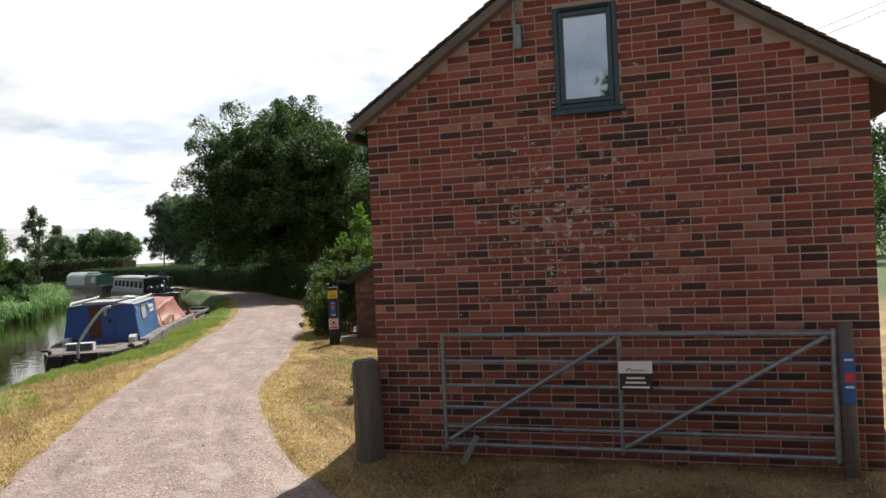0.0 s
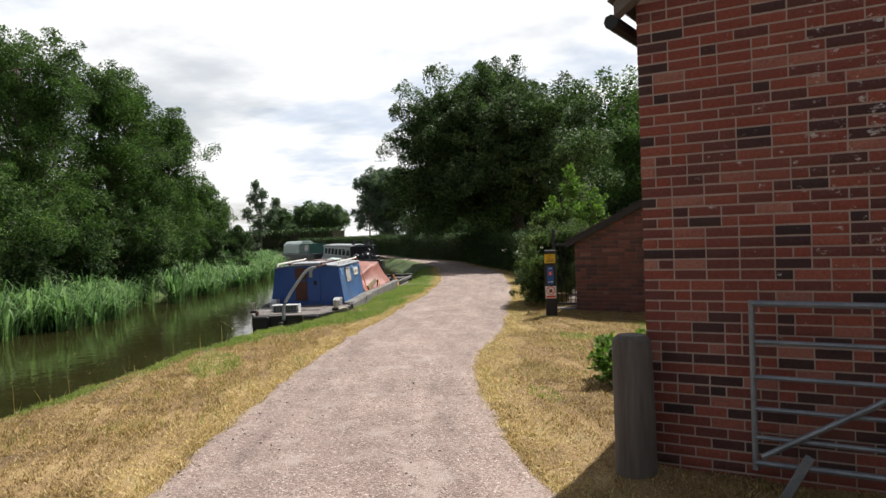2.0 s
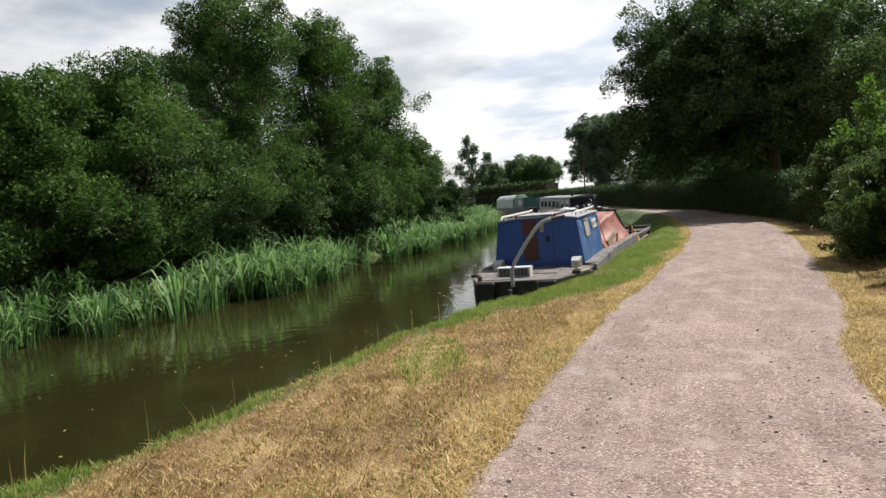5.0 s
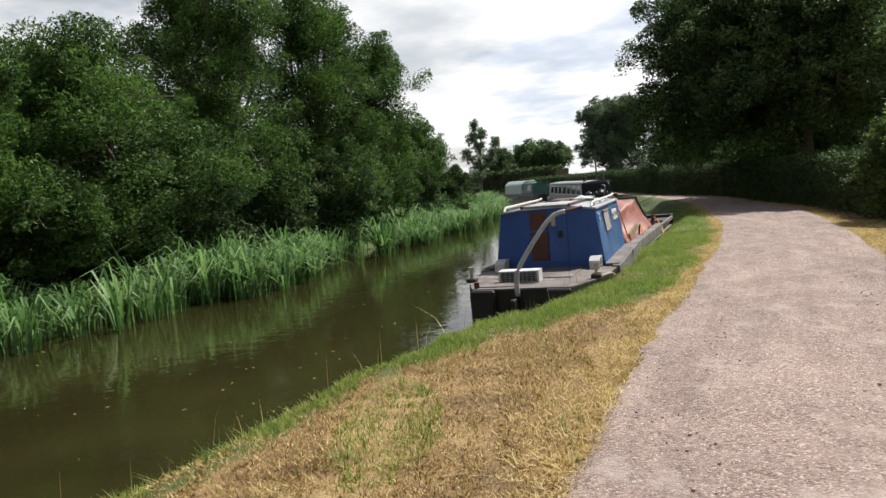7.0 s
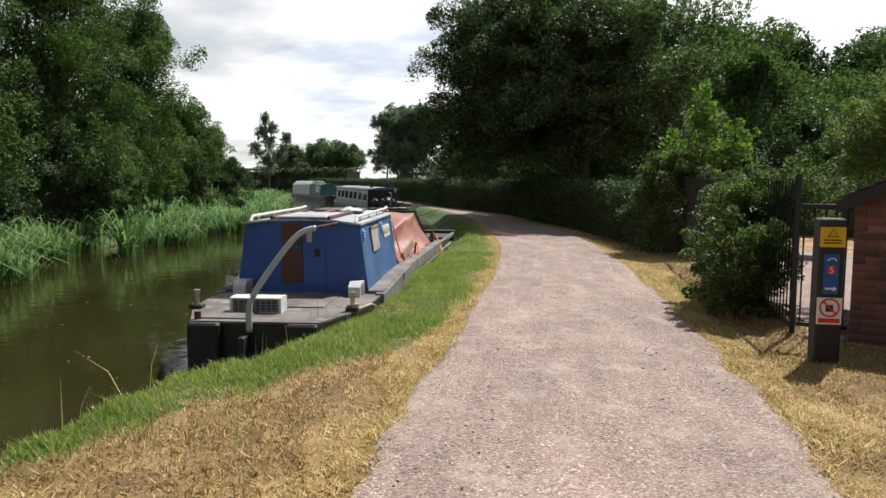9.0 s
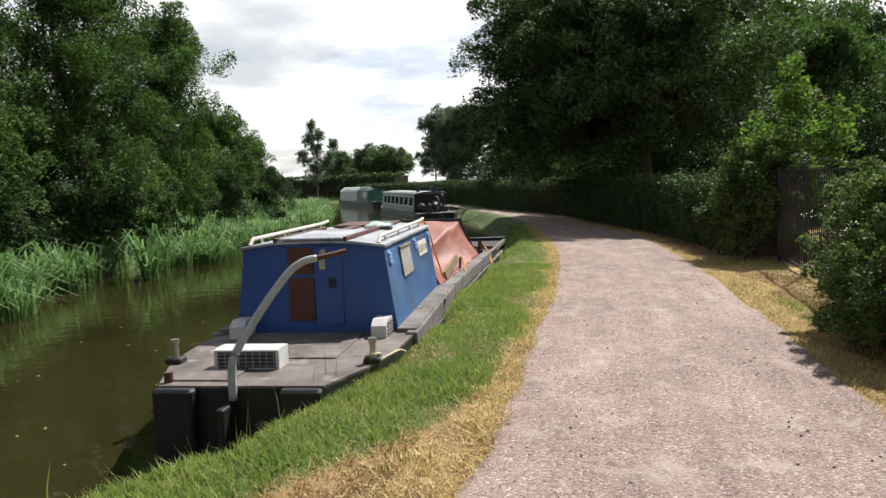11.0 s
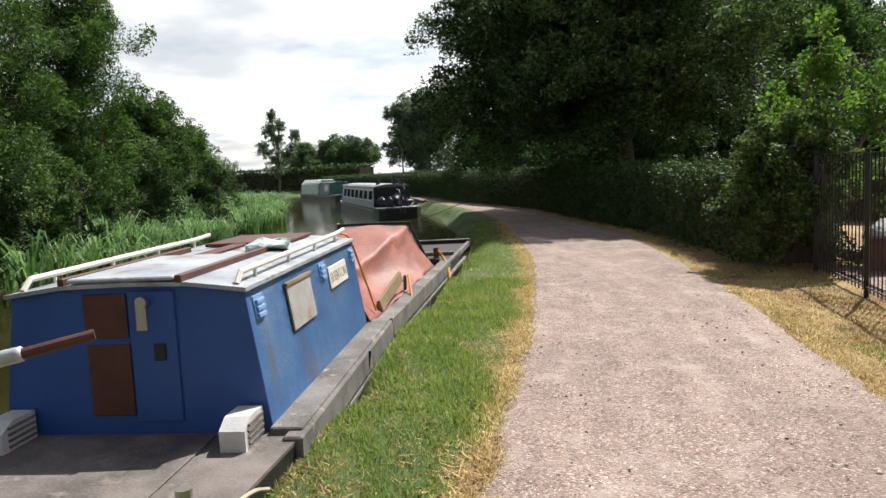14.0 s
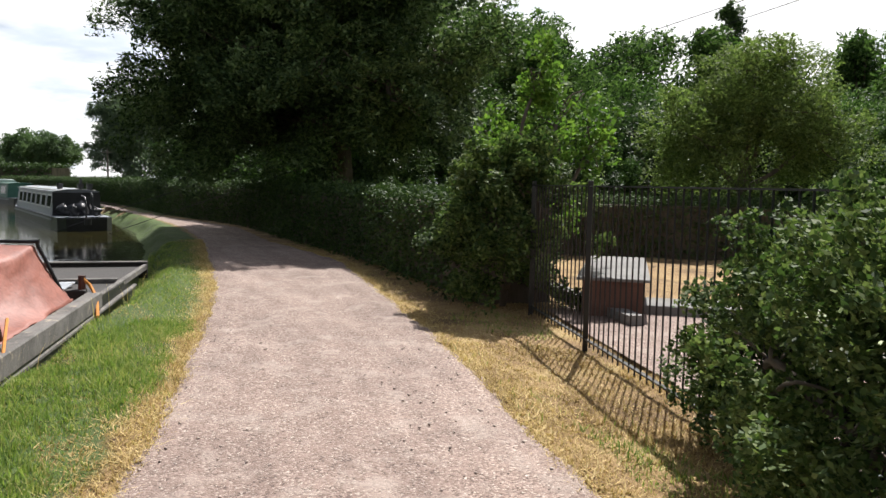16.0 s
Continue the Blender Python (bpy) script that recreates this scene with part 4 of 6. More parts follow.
    loft(bm, [[(-wb, y0, deck), (-wb, y1, deck)], [(-wt, y0, zr), (-wt, y1, zr)]])
    bmesh.ops.solidify(bm, geom=bm.faces[:], thickness=-0.03)
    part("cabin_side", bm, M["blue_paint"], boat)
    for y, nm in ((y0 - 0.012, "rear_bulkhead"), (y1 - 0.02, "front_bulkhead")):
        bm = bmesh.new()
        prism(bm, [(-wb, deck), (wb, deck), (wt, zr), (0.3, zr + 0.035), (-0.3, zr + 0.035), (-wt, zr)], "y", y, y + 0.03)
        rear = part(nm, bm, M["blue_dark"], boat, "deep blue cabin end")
        if nm == "rear_bulkhead":
            part("door_leaf", new_box(-0.27, 0.0, y - 0.016, y - 0.003, deck + 0.12, 0.66, bevel=0.004), M["rust_brown"], rear, "brown wooden door panel")
            part("door_leaf", new_box(-0.27, 0.0, y - 0.016, y - 0.003, 0.7, 0.97, bevel=0.004), M["rust_brown"], rear, "brown wooden door panel")
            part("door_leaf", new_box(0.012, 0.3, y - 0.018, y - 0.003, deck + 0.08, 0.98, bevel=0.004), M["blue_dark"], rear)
            part("hasp", new_box(0.16, 0.23, y - 0.035, y - 0.018, 0.56, 0.66, bevel=0.004), M["black_iron"], rear)
            bm = bmesh.new()
            tube(bm, [(0.12, y - 0.03, 0.92), (0.12, y - 0.07, 0.92)], 0.035, 12)
            part("lamp", bm, M["brass"], rear, "small round lamp")
            part("lock_plate", new_box(0.06, 0.13, y - 0.03, y - 0.019, 0.74, 0.9, bevel=0.006), M["brass"], rear, "steel lock plate")
            part("hinge", new_box(-0.36, 0.34, y - 0.022, y - 0.003, 1.0, 1.03, bevel=0.004), M["blue_dark"], rear)
    # roof, slightly arched, with sliding hatch and boards
    bm = bmesh.new()
    sec = [(-wt - 0.03, zr), (-0.4, zr + 0.045), (0, zr + 0.055), (0.4, zr + 0.045), (wt + 0.03, zr)]
    prism(bm, [*sec, *[(a, b - 0.025) for a, b in sec[::-1]]], "y", y0 - 0.05, y1 + 0.02)
    roof = part("roof", bm, M["roof_grey"], boat, "grey weathered cabin roof")
    part("slide_hatch", new_box(-0.34, 0.32, y0 - 0.06, y0 + 1.15, zr + 0.06, zr + 0.085, bevel=0.008), M["roof_grey"], roof)
    part("hatch_runner", new_box(0.33, 0.37, y0 - 0.06, y0 + 1.75, zr + 0.045, zr + 0.09, bevel=0.005), M["rust_brown"], roof)
    part("hatch_runner", new_box(-0.4, -0.36, y0 - 0.06, y0 + 1.75, zr + 0.045, zr + 0.09, bevel=0.005), M["rust_brown"], roof)
    part("roof_board", new_box(-0.35, 0.36, y0 + 2.0, y1 - 0.05, zr + 0.058, zr + 0.085, bevel=0.006), M["rust_brown"], roof, "brown plywood board")
    for s in (-1, 1):
        xx = s * (wt - 0.05)
        rail = part("grab_rail", new_tube([(xx, y0 + 0.02, zr + 0.01), (xx, y0 + 0.1, zr + 0.075), (xx, y1 - 0.35, zr + 0.085), (xx, y1 - 0.04, zr + 0.1)], 0.02, 8), M["cream"], roof, "cream painted grab rail")
        for yy in np.linspace(y0 + 0.35, y1 - 0.4, 4):
            part("rail_foot", new_tube([(xx, yy, zr), (xx, yy, zr + 0.075)], 0.012, 6), M["cream"], rail)
    # starboard side: window board, name board and louvred vents
    def on_side(ya, yb, za, zb, proud, th=0.015):
        bm = bmesh.new()
        def xs(z):
            return wb + (wt - wb) * (z - deck) / (zr - deck)
        vs = []
        for off in (proud, proud - th):
            for yy, zz in ((ya, za), (yb, za), (yb, zb), (ya, zb)):
                vs.append(bm.verts.new((xs(zz) + off, yy, zz)))
        for q in ((0, 1, 2, 3), (7, 6, 5, 4), (0, 4, 5, 1), (1, 5, 6, 2), (2, 6, 7, 3), (3, 7, 4, 0)):
            bm.faces.new([vs[i] for i in q])
        bmesh.ops.recalc_face_normals(bm, faces=bm.faces[:])
        bmesh.ops.bevel(bm, geom=bm.edges[:], offset=0.003, segments=1, affect="EDGES")
        return bm
    wb_mat = surface("weathered_board", [(0.3, (0.24, 0.22, 0.2)), (0.7, (0.38, 0.37, 0.35))], 6, 0.7, bump=0.2, stain=((0.3, 0.17, 0.09), 5, 0.54, 0.66))
    part("window_board", on_side(y0 + 0.7, y0 + 1.28, 0.56, 0.87, 0.022), wb_mat, side, "weathered grey board over a window")
    part("window_hinge", on_side(y0 + 0.68, y0 + 1.3, 0.87, 0.895, 0.035, 0.03), M["plank"], side)
    nb = part("name_board", on_side(y0 + 1.86, y0 + 2.5, 0.66, 0.84, 0.016), M["cream"], side, "cream name board with worn lettering")
    fc = bpy.data.curves.new("lettering", "FONT")
    fc.body, fc.size, fc.extrude, fc.align_x = "SHENTON", 0.125, 0.001, "CENTER"
    word = new("lettering", fc)
    word.data.materials.append(wb_mat)
    word.parent = nb
    tilt = math.atan2(wb - wt, zr - deck)
    word.matrix_basis = Matrix(((0, -math.sin(tilt), math.cos(tilt), wb + (wt - wb) * (0.705 - deck) / (zr - deck) + 0.0175), (1, 0, 0, y0 + 2.18), (0, math.cos(tilt), math.sin(tilt), 0.705), (0, 0, 0, 1)))
    for ya in (0.08, 1.62, 2.72):
        v = part("vent", on_side(y0 + ya, y0 + ya + 0.17, 0.76, 0.91, 0.008, 0.006), M["blue_paint"], side)
        for k in range(3):
            part("louvre", on_side(y0 + ya + 0.02, y0 + ya + 0.15, 0.775 + k * 0.042, 0.80 + k * 0.042, 0.026, 0.016), M["blue_paint"], v)
    # deck boxes: two beside the cabin, one amidships with a grille
    for s in (-1, 1):
        bx = part("vent_box", prism(bmesh.new(), [(y0 - 0.34, deck), (y0 - 0.03, deck), (y0 - 0.03, deck + 0.17), (y0 - 0.24, deck + 0.175), (y0 - 0.34, deck + 0.12)], "x", s * 0.72 - 0.075, s * 0.72 + 0.075), M["white_paint"], boat, "white louvred deck vent")
        for k in range(4):
            part("slat", new_box(s * 0.72 + 0.076, s * 0.72 + 0.087, y0 - 0.29, y0 - 0.05, deck + 0.022 + k * 0.036, deck + 0.036 + k * 0.036), M["deck"], bx)
    bm = prism(bmesh.new(), [(-0.23, deck), (0.0, deck), (0.0, deck + 0.165), (-0.17, deck + 0.17), (-0.23, deck + 0.16)], "x", -0.42, 0.14)
    bx = part("engine_vent", bm, M["white_paint"], boat, "white box vent with a mesh front, backed black for shade")
    # Black sheet behind the bars paints in the shaded front.
    part("mesh_shade_back", new_box(-0.39, 0.11, -0.236, -0.231, deck + 0.015, deck + 0.145), M["black_sign"], bx)
    for k in range(9):
        part("mesh_bar", new_box(-0.385 + k * 0.06, -0.378 + k * 0.06, -0.242, -0.237, deck + 0.015, deck + 0.145), M["galv"], bx)
    for k in range(4):
        part("mesh_bar", new_box(-0.39, 0.11, -0.246, -0.243, deck + 0.03 + k * 0.032, deck + 0.036 + k * 0.032), M["galv"], bx)
    # mooring dollies
    for s, yy in ((-1, 0.0), (1, 0.0)):
        dl = part("dolly_base", new_box(s * 0.875 - 0.07, s * 0.875 + 0.07, yy - 0.07, yy + 0.07, deck, deck + 0.05, bevel=0.01), M["dark_timber"], boat)
        part("dolly", new_tube([(s * 0.875, yy, deck + 0.05), (s * 0.875, yy, deck + 0.2)], 0.026, 10), M["brass"], dl, "steel mooring dolly")
        part("dolly_cap", new_tube([(s * 0.875, yy, deck + 0.17), (s * 0.875, yy, deck + 0.21)], 0.037, 10), M["brass"], dl)
    part("stern_stud", new_tube([(-0.62, -0.62, deck), (-0.62, -0.62, deck + 0.08)], 0.035, 10), M["rust_brown"], boat)
    # tiller: swan neck bar
    til = part("tiller", tube(bmesh.new(), curve_pts([(-0.04, -0.75, 0.0), (-0.04, -0.75, 0.2), (0.0, -0.75, 0.36), (0.18, -0.67, 0.66), (0.38, -0.6, 0.93), (0.5, -0.57, 1.02), (0.6, -0.54, 1.045)], 6), 0.034, 10, 0.028), M["tiller"], boat, "grey swan-neck tiller", smooth=True)
    part("tiller_grip", new_tube([(0.56, -0.555, 1.035), (0.8, -0.42, 1.08)], 0.021, 10), M["rust_brown"], til)
    # tarpaulin tent over the fore cabin
    bm = bmesh.new()
    rings = []
    for y in np.linspace(4.24, 8.62, 90):
        g = (y - 4.24) / 4.26
        end = float(smooth01((y - 8.44) / 0.18))
        sag = math.exp(-((g - 0.48) / 0.26) ** 2)
        ridge = 0.74 + 0.05 * g - 0.33 * sag
        tw = 0.58 - 0.3 * sag - 0.06 * g
        shift, w = lead(y), 0.88
        ring = []
        for a in np.linspace(-1, 1, 61):
            u = abs(a)
            if u < 0.42:
                x, z = a / 0.42 * tw, ridge + 0.025 * (1 - (u / 0.42) ** 2)
            else:
                q = (u - 0.42) / 0.58
                x, z = math.copysign(tw + (w - tw) * (q ** 1.25), a), ridge - (ridge - 0.13) * q
                pull = sag * 4 * q * (1 - q)
                x, z = x - math.copysign(0.1 * pull, a), z - 0.1 * pull
            # pleats run out from the sag on each side
            ang = math.atan2(g - 0.52, 0.12 + max(0.0, 0.75 - u))
            far = min(1.0, math.hypot(g - 0.52, 0.75 - u) * 3.0)
            pleat = math.sin(ang * 17 + 1.5 * noise.noise(Vector((y * 1.1, a * 2.0, 3.0)))) * 0.011 * far
            crease = abs(noise.noise(Vector((y * 1.7, a * 3.2, 0.0)))) * 0.05
            fold = pleat - crease * (0.3 + 0.7 * min(1.0, max(0.0, (u - 0.35) * 2.0)))
            z = z + 0.7 * fold
            x = x + math.copysign(fold, a)
            z = z + (0.13 - z) * end
            ring.append((shift + x * (1 - 0.04 * end), y, max(0.128, z)))
        rings.append(ring)
    vs = loft(bm, rings)
    bmesh.ops.recalc_face_normals(bm, faces=bm.faces[:])
    cover = part("tarpaulin", bm, M["tarp"], boat, "faded red tarpaulin over the hold", smooth=True)
    sol = cover.modifiers.new("thick", "SOLIDIFY")
    sol.thickness = 0.008
    o = lead(8.42)
    part("hoop", new_tube(curve_pts([(o - 0.86, 8.42, 0.1), (o - 0.56, 8.42, 0.78), (o - 0.5, 8.42, 0.83), (o + 0.5, 8.42, 0.83), (o + 0.56, 8.42, 0.78), (o + 0.86, 8.42, 0.1)], 4), 0.022, 8), M["black_iron"], boat, "black bent hoop under the tarpaulin")
    bm = bmesh.new()
    bmesh.ops.create_icosphere(bm, subdivisions=3, radius=0.16, matrix=Matrix.Translation((0.33, y0 + 1.75, zr + 0.07)) @ Matrix.Diagonal((1.1, 1.3, 0.35, 1)))
    for v in bm.verts:
        v.co += Vector((noise.noise(v.co * 9), noise.noise(v.co * 9 + Vector((3, 0, 0))), 0.5 * noise.noise(v.co * 9 + Vector((7, 0, 0))))) * 0.1
        v.co.z = max(v.co.z, zr + 0.046)
    part("cloth", bm, M["pale_sheet"], roof, "crumpled pale cloth on the roof")
    part("plank", new_box(-0.1, 0.02, y0 + 1.2, y0 + 2.1, zr + 0.062, zr + 0.08, bevel=0.004), M["rust_brown"], roof, "rusty strip")
    # mooring lines and a plank
    part("mooring_line", new_tube(curve_pts([(0.82, -0.05, 0.16), (0.9, -0.06, 0.18), (0.93, 0.03, 0.17), (0.86, 0.07, 0.15), (0.82, -0.02, 0.14), (0.92, -0.04, 0.13), (0.97, 0.12, 0.125), (1.02, 0.4, 0.11), (1.05, 0.55, 0.06)], 5), 0.011, 6), M["pale_rope"], boat)
    part("bow_line", new_tube(curve_pts([(1.06, 9.2, 0.3), (1.14, 9.22, 0.2), (1.24, 9.0, 0.06), (1.3, 8.7, -0.1)], 5), 0.022, 6), M["rope"], boat, "orange mooring rope")
    part("mooring_stump", new_tube([(1.04, 9.2, 0.05), (1.04, 9.22, 0.34)], 0.045, 8), M["rust_brown"], boat, "rusty mooring stump")
    part("tarp_cord", new_tube(curve_pts([(0.66, 4.1, 1.05), (0.7, 4.3, 0.98), (0.78, 4.45, 0.62), (0.88, 4.55, 0.2)], 5), 0.012, 6), M["rope"], boat)
    part("tarp_cord", new_tube(curve_pts([(0.98, 6.3, 0.32), (1.05, 5.95, 0.2), (1.1, 5.7, 0.1)], 4), 0.014, 6), M["rope"], boat)
    pl = part("plank", new_box(-0.02, 0.02, 0, 1.3, 0, 0.13, bevel=0.006), M["plank"], boat, "bare wooden plank leaning on the tarpaulin")
    pl.matrix_basis = pose(0.9, 4.75, 0.14, 6, -14, -3)
    part("chain_post", new_tube([(0.93, 6.3, 0.1), (0.98, 6.0, 0.34)], 0.02, 6), M["rust_brown"], boat)
    part("stern_hook", new_tube([(1.06, 3.1, -0.02), (1.08, 3.14, 0.12)], 0.014, 6), M["black_iron"], boat)


build_blue_boat()


def narrowboat(name, at, turn, length, hull, cabin, roofmat, label, windows, back_tent):
    """Local y runs ahead from the stern; the waterline is the canal's level."""
    b = tagged(holder(name, at, turn), label, "boat")
    w = 1.03
    bm = bmesh.new()
    rings = [[(-k, y, 0.5 + r), (-k, y, -0.35), (k, y, -0.35), (k, y, 0.5 + r)] for y, k, r in ((0, 0.7, 0.02), (0.4, 0.95, 0), (1.5, w, 0), (length - 3, w, 0), (length - 1, 0.75, 0.12), (length, 0.15, 0.25))]
    vs = loft(bm, rings)
    bm.faces.new(vs[0])
    bm.faces.new(vs[-1][::-1])
    bmesh.ops.recalc_face_normals(bm, faces=bm.faces[:])
    part("hull", bm, hull, b)
    part("deck", prism(bmesh.new(), [(-0.7, 0), (0.7, 0), (0.95, 0.4), (w, 1.5), (w, length - 3), (0.75, length - 1), (0, length - 0.1), (-0.75, length - 1), (-w, length - 3), (-w, 1.5), (-0.95, 0.4)], "z", 0.46, 0.49), M["boat_grey"], b)
    y0, y1 = 2.0, length - 2.6
    bm = bmesh.new()
    prism(bm, [(-0.9, 0.49), (0.9, 0.49), (0.78, 1.42), (0.3, 1.5), (-0.3, 1.5), (-0.78, 1.42)], "y", y0, y1)
    cab = part("cabin", bm, cabin, b)
    part("roof", prism(bmesh.new(), [(-0.84, 1.425), (-0.3, 1.505), (0.3, 1.505), (0.84, 1.425), (0.84, 1.45), (0.3, 1.535), (-0.3, 1.535), (-0.84, 1.45)], "y", y0 - 0.06, y1 + 0.06), roofmat, b)
    for s in (-1, 1):
        part("grab_rail", new_tube([(s * 0.72, y0 + 0.1, 1.49), (s * 0.72, y1 - 0.1, 1.49)], 0.022, 6), M["cream"], b)
        part("rubbing_strake", new_box(s * w - 0.03, s * w + 0.03, 1.2, length - 3, 0.36, 0.42), M["boat_grey"], b)
        n = windows
        for k in range(n):
            ya = y0 + 0.4 + k * (y1 - y0 - 0.8) / n
            yb = ya + min(1.05, (y1 - y0 - 0.8) / n - 0.3)
            def xs(z):
                return s * (0.9 - 0.12 * (z - 0.49) / 0.93)
            bm = bmesh.new()
            q = [bm.verts.new((xs(z) + s * o, y, z)) for o in (0.012, -0.01) for y, z in ((ya, 0.76), (yb, 0.76), (yb, 1.32), (ya, 1.32))]
            for f in ((0, 1, 2, 3), (7, 6, 5, 4), (0, 4, 5, 1), (1, 5, 6, 2), (2, 6, 7, 3), (3, 7, 4, 0)):
                bm.faces.new([q[i] for i in f])
            bmesh.ops.recalc_face_normals(bm, faces=bm.faces[:])
            wf = part("window", bm, M["white_paint"], cab, "pale framed window")
            bm = bmesh.new()
            q = [bm.verts.new((xs(z) + s * o, y, z)) for o in (0.018, 0.0) for y, z in ((ya + 0.07, 0.83), (yb - 0.07, 0.83), (yb - 0.07, 1.25), (ya + 0.07, 1.25))]
            for f in ((0, 1, 2, 3), (7, 6, 5, 4), (0, 4, 5, 1), (1, 5, 6, 2), (2, 6, 7, 3), (3, 7, 4, 0)):
                bm.faces.new([q[i] for i in f])
            bmesh.ops.recalc_face_normals(bm, faces=bm.faces[:])
            part("pane", bm, M["glass_dark"], wf)
    part("tiller", tube(bmesh.new(), curve_pts([(0, 0.1, 0.5), (0, 0.15, 0.95), (0, 0.35, 1.25), (0, 0.9, 1.3)], 5), 0.03, 8), M["boat_black"], b)
    if back_tent:
        part("rear_bulkhead", new_box(-0.86, 0.86, y0 - 0.04, y0 - 0.005, 0.5, 1.4), M["boat_black"], b)
        part("bicycle_wheel", tube(bmesh.new(), [(0.35 + 0.0 * a, 1.0 + 0.31 * math.cos(a), 1.1 + 0.31 * math.sin(a)) for a in np.linspace(0, 2 * math.pi, 20)], 0.025, 6), M["boat_black"], b)
        for k, (x, y, z, r) in enumerate(((0.5, 0.9, 0.68, 0.17), (-0.3, 1.1, 0.72, 0.2), (0.1, 1.5, 0.85, 0.22), (-0.55, 1.6, 0.75, 0.2))):
            bm = bmesh.new()
            bmesh.ops.create_icosphere(bm, subdivisions=2, radius=r, matrix=Matrix.Translation((x, y, z)))
            for v in bm.verts:
                v.co += Vector((noise.noise(v.co * 6), noise.noise(v.co * 6 + Vector((5, 0, 0))), noise.noise(v.co * 6 + Vector((9, 0, 0))))) * 0.2
                v.co.z = max(v.co.z, 0.49)
            part("sack", bm, M["boat_black"], b, "dark covered bundle on the stern", smooth=True)
        for x, y in ((0.6, 2.6), (-0.4, 3.2), (0.2, 2.3)):
            part("roof_pot", new_tube([(x, y, 1.5), (x, y, 1.75)], 0.1, 10, 0.13), M["boat_black"], b)
        part("chimney", new_tube([(0.5, 3.9, 1.45), (0.5, 3.9, 1.95)], 0.06, 10), M["boat_black"], b)
        part("fender", new_tube([(0.0, -0.16, 0.25), (0.0, -0.16, 0.5)], 0.13, 10), M["boat_black"], b)
    else:
        bm = bmesh.new()
        sec = [(-0.95, 0.5), (-0.9, 1.35), (-0.5, 1.72), (0.5, 1.72), (0.9, 1.35), (0.95, 0.5)]
        rings = [[(x + 0.02 * math.sin(9 * y + x * 5), y, z + 0.03 * math.sin(7 * y + 3 * x)) for x, z in sec] for y in np.linspace(y0 + 3.0, y1 + 0.5, 24)]
        vs = loft(bm, rings)
        bm.faces.new(vs[0])
        bm.faces.new(vs[-1][::-1])
        bmesh.ops.recalc_face_normals(bm, faces=bm.faces[:])
        part("sheeting", bm, M["pale_sheet"], b, "pale green sheeting over hoops", smooth=False)


def turn_to(a, b):
    return math.degrees(math.atan2(-(b[0] - a[0]), b[1] - a[1]))


narrowboat("narrowboat", (-26.0, 30.6, WATER), turn_to((-26.0, 30.6), (-38.6, 41.2)), 15.5, M["boat_black"], M["boat_grey"], M["roof_grey"], "dark grey narrowboat with bundles piled on its stern", 7, True)
narrowboat("narrowboat", (-45.9, 49.3, WATER), turn_to((-45.9, 49.3), (-56.0, 55.0)), 12.5, M["boat_black"], M["boat_green"], M["boat_green"], "green narrowboat under pale sheeting moored beyond", 3, False)


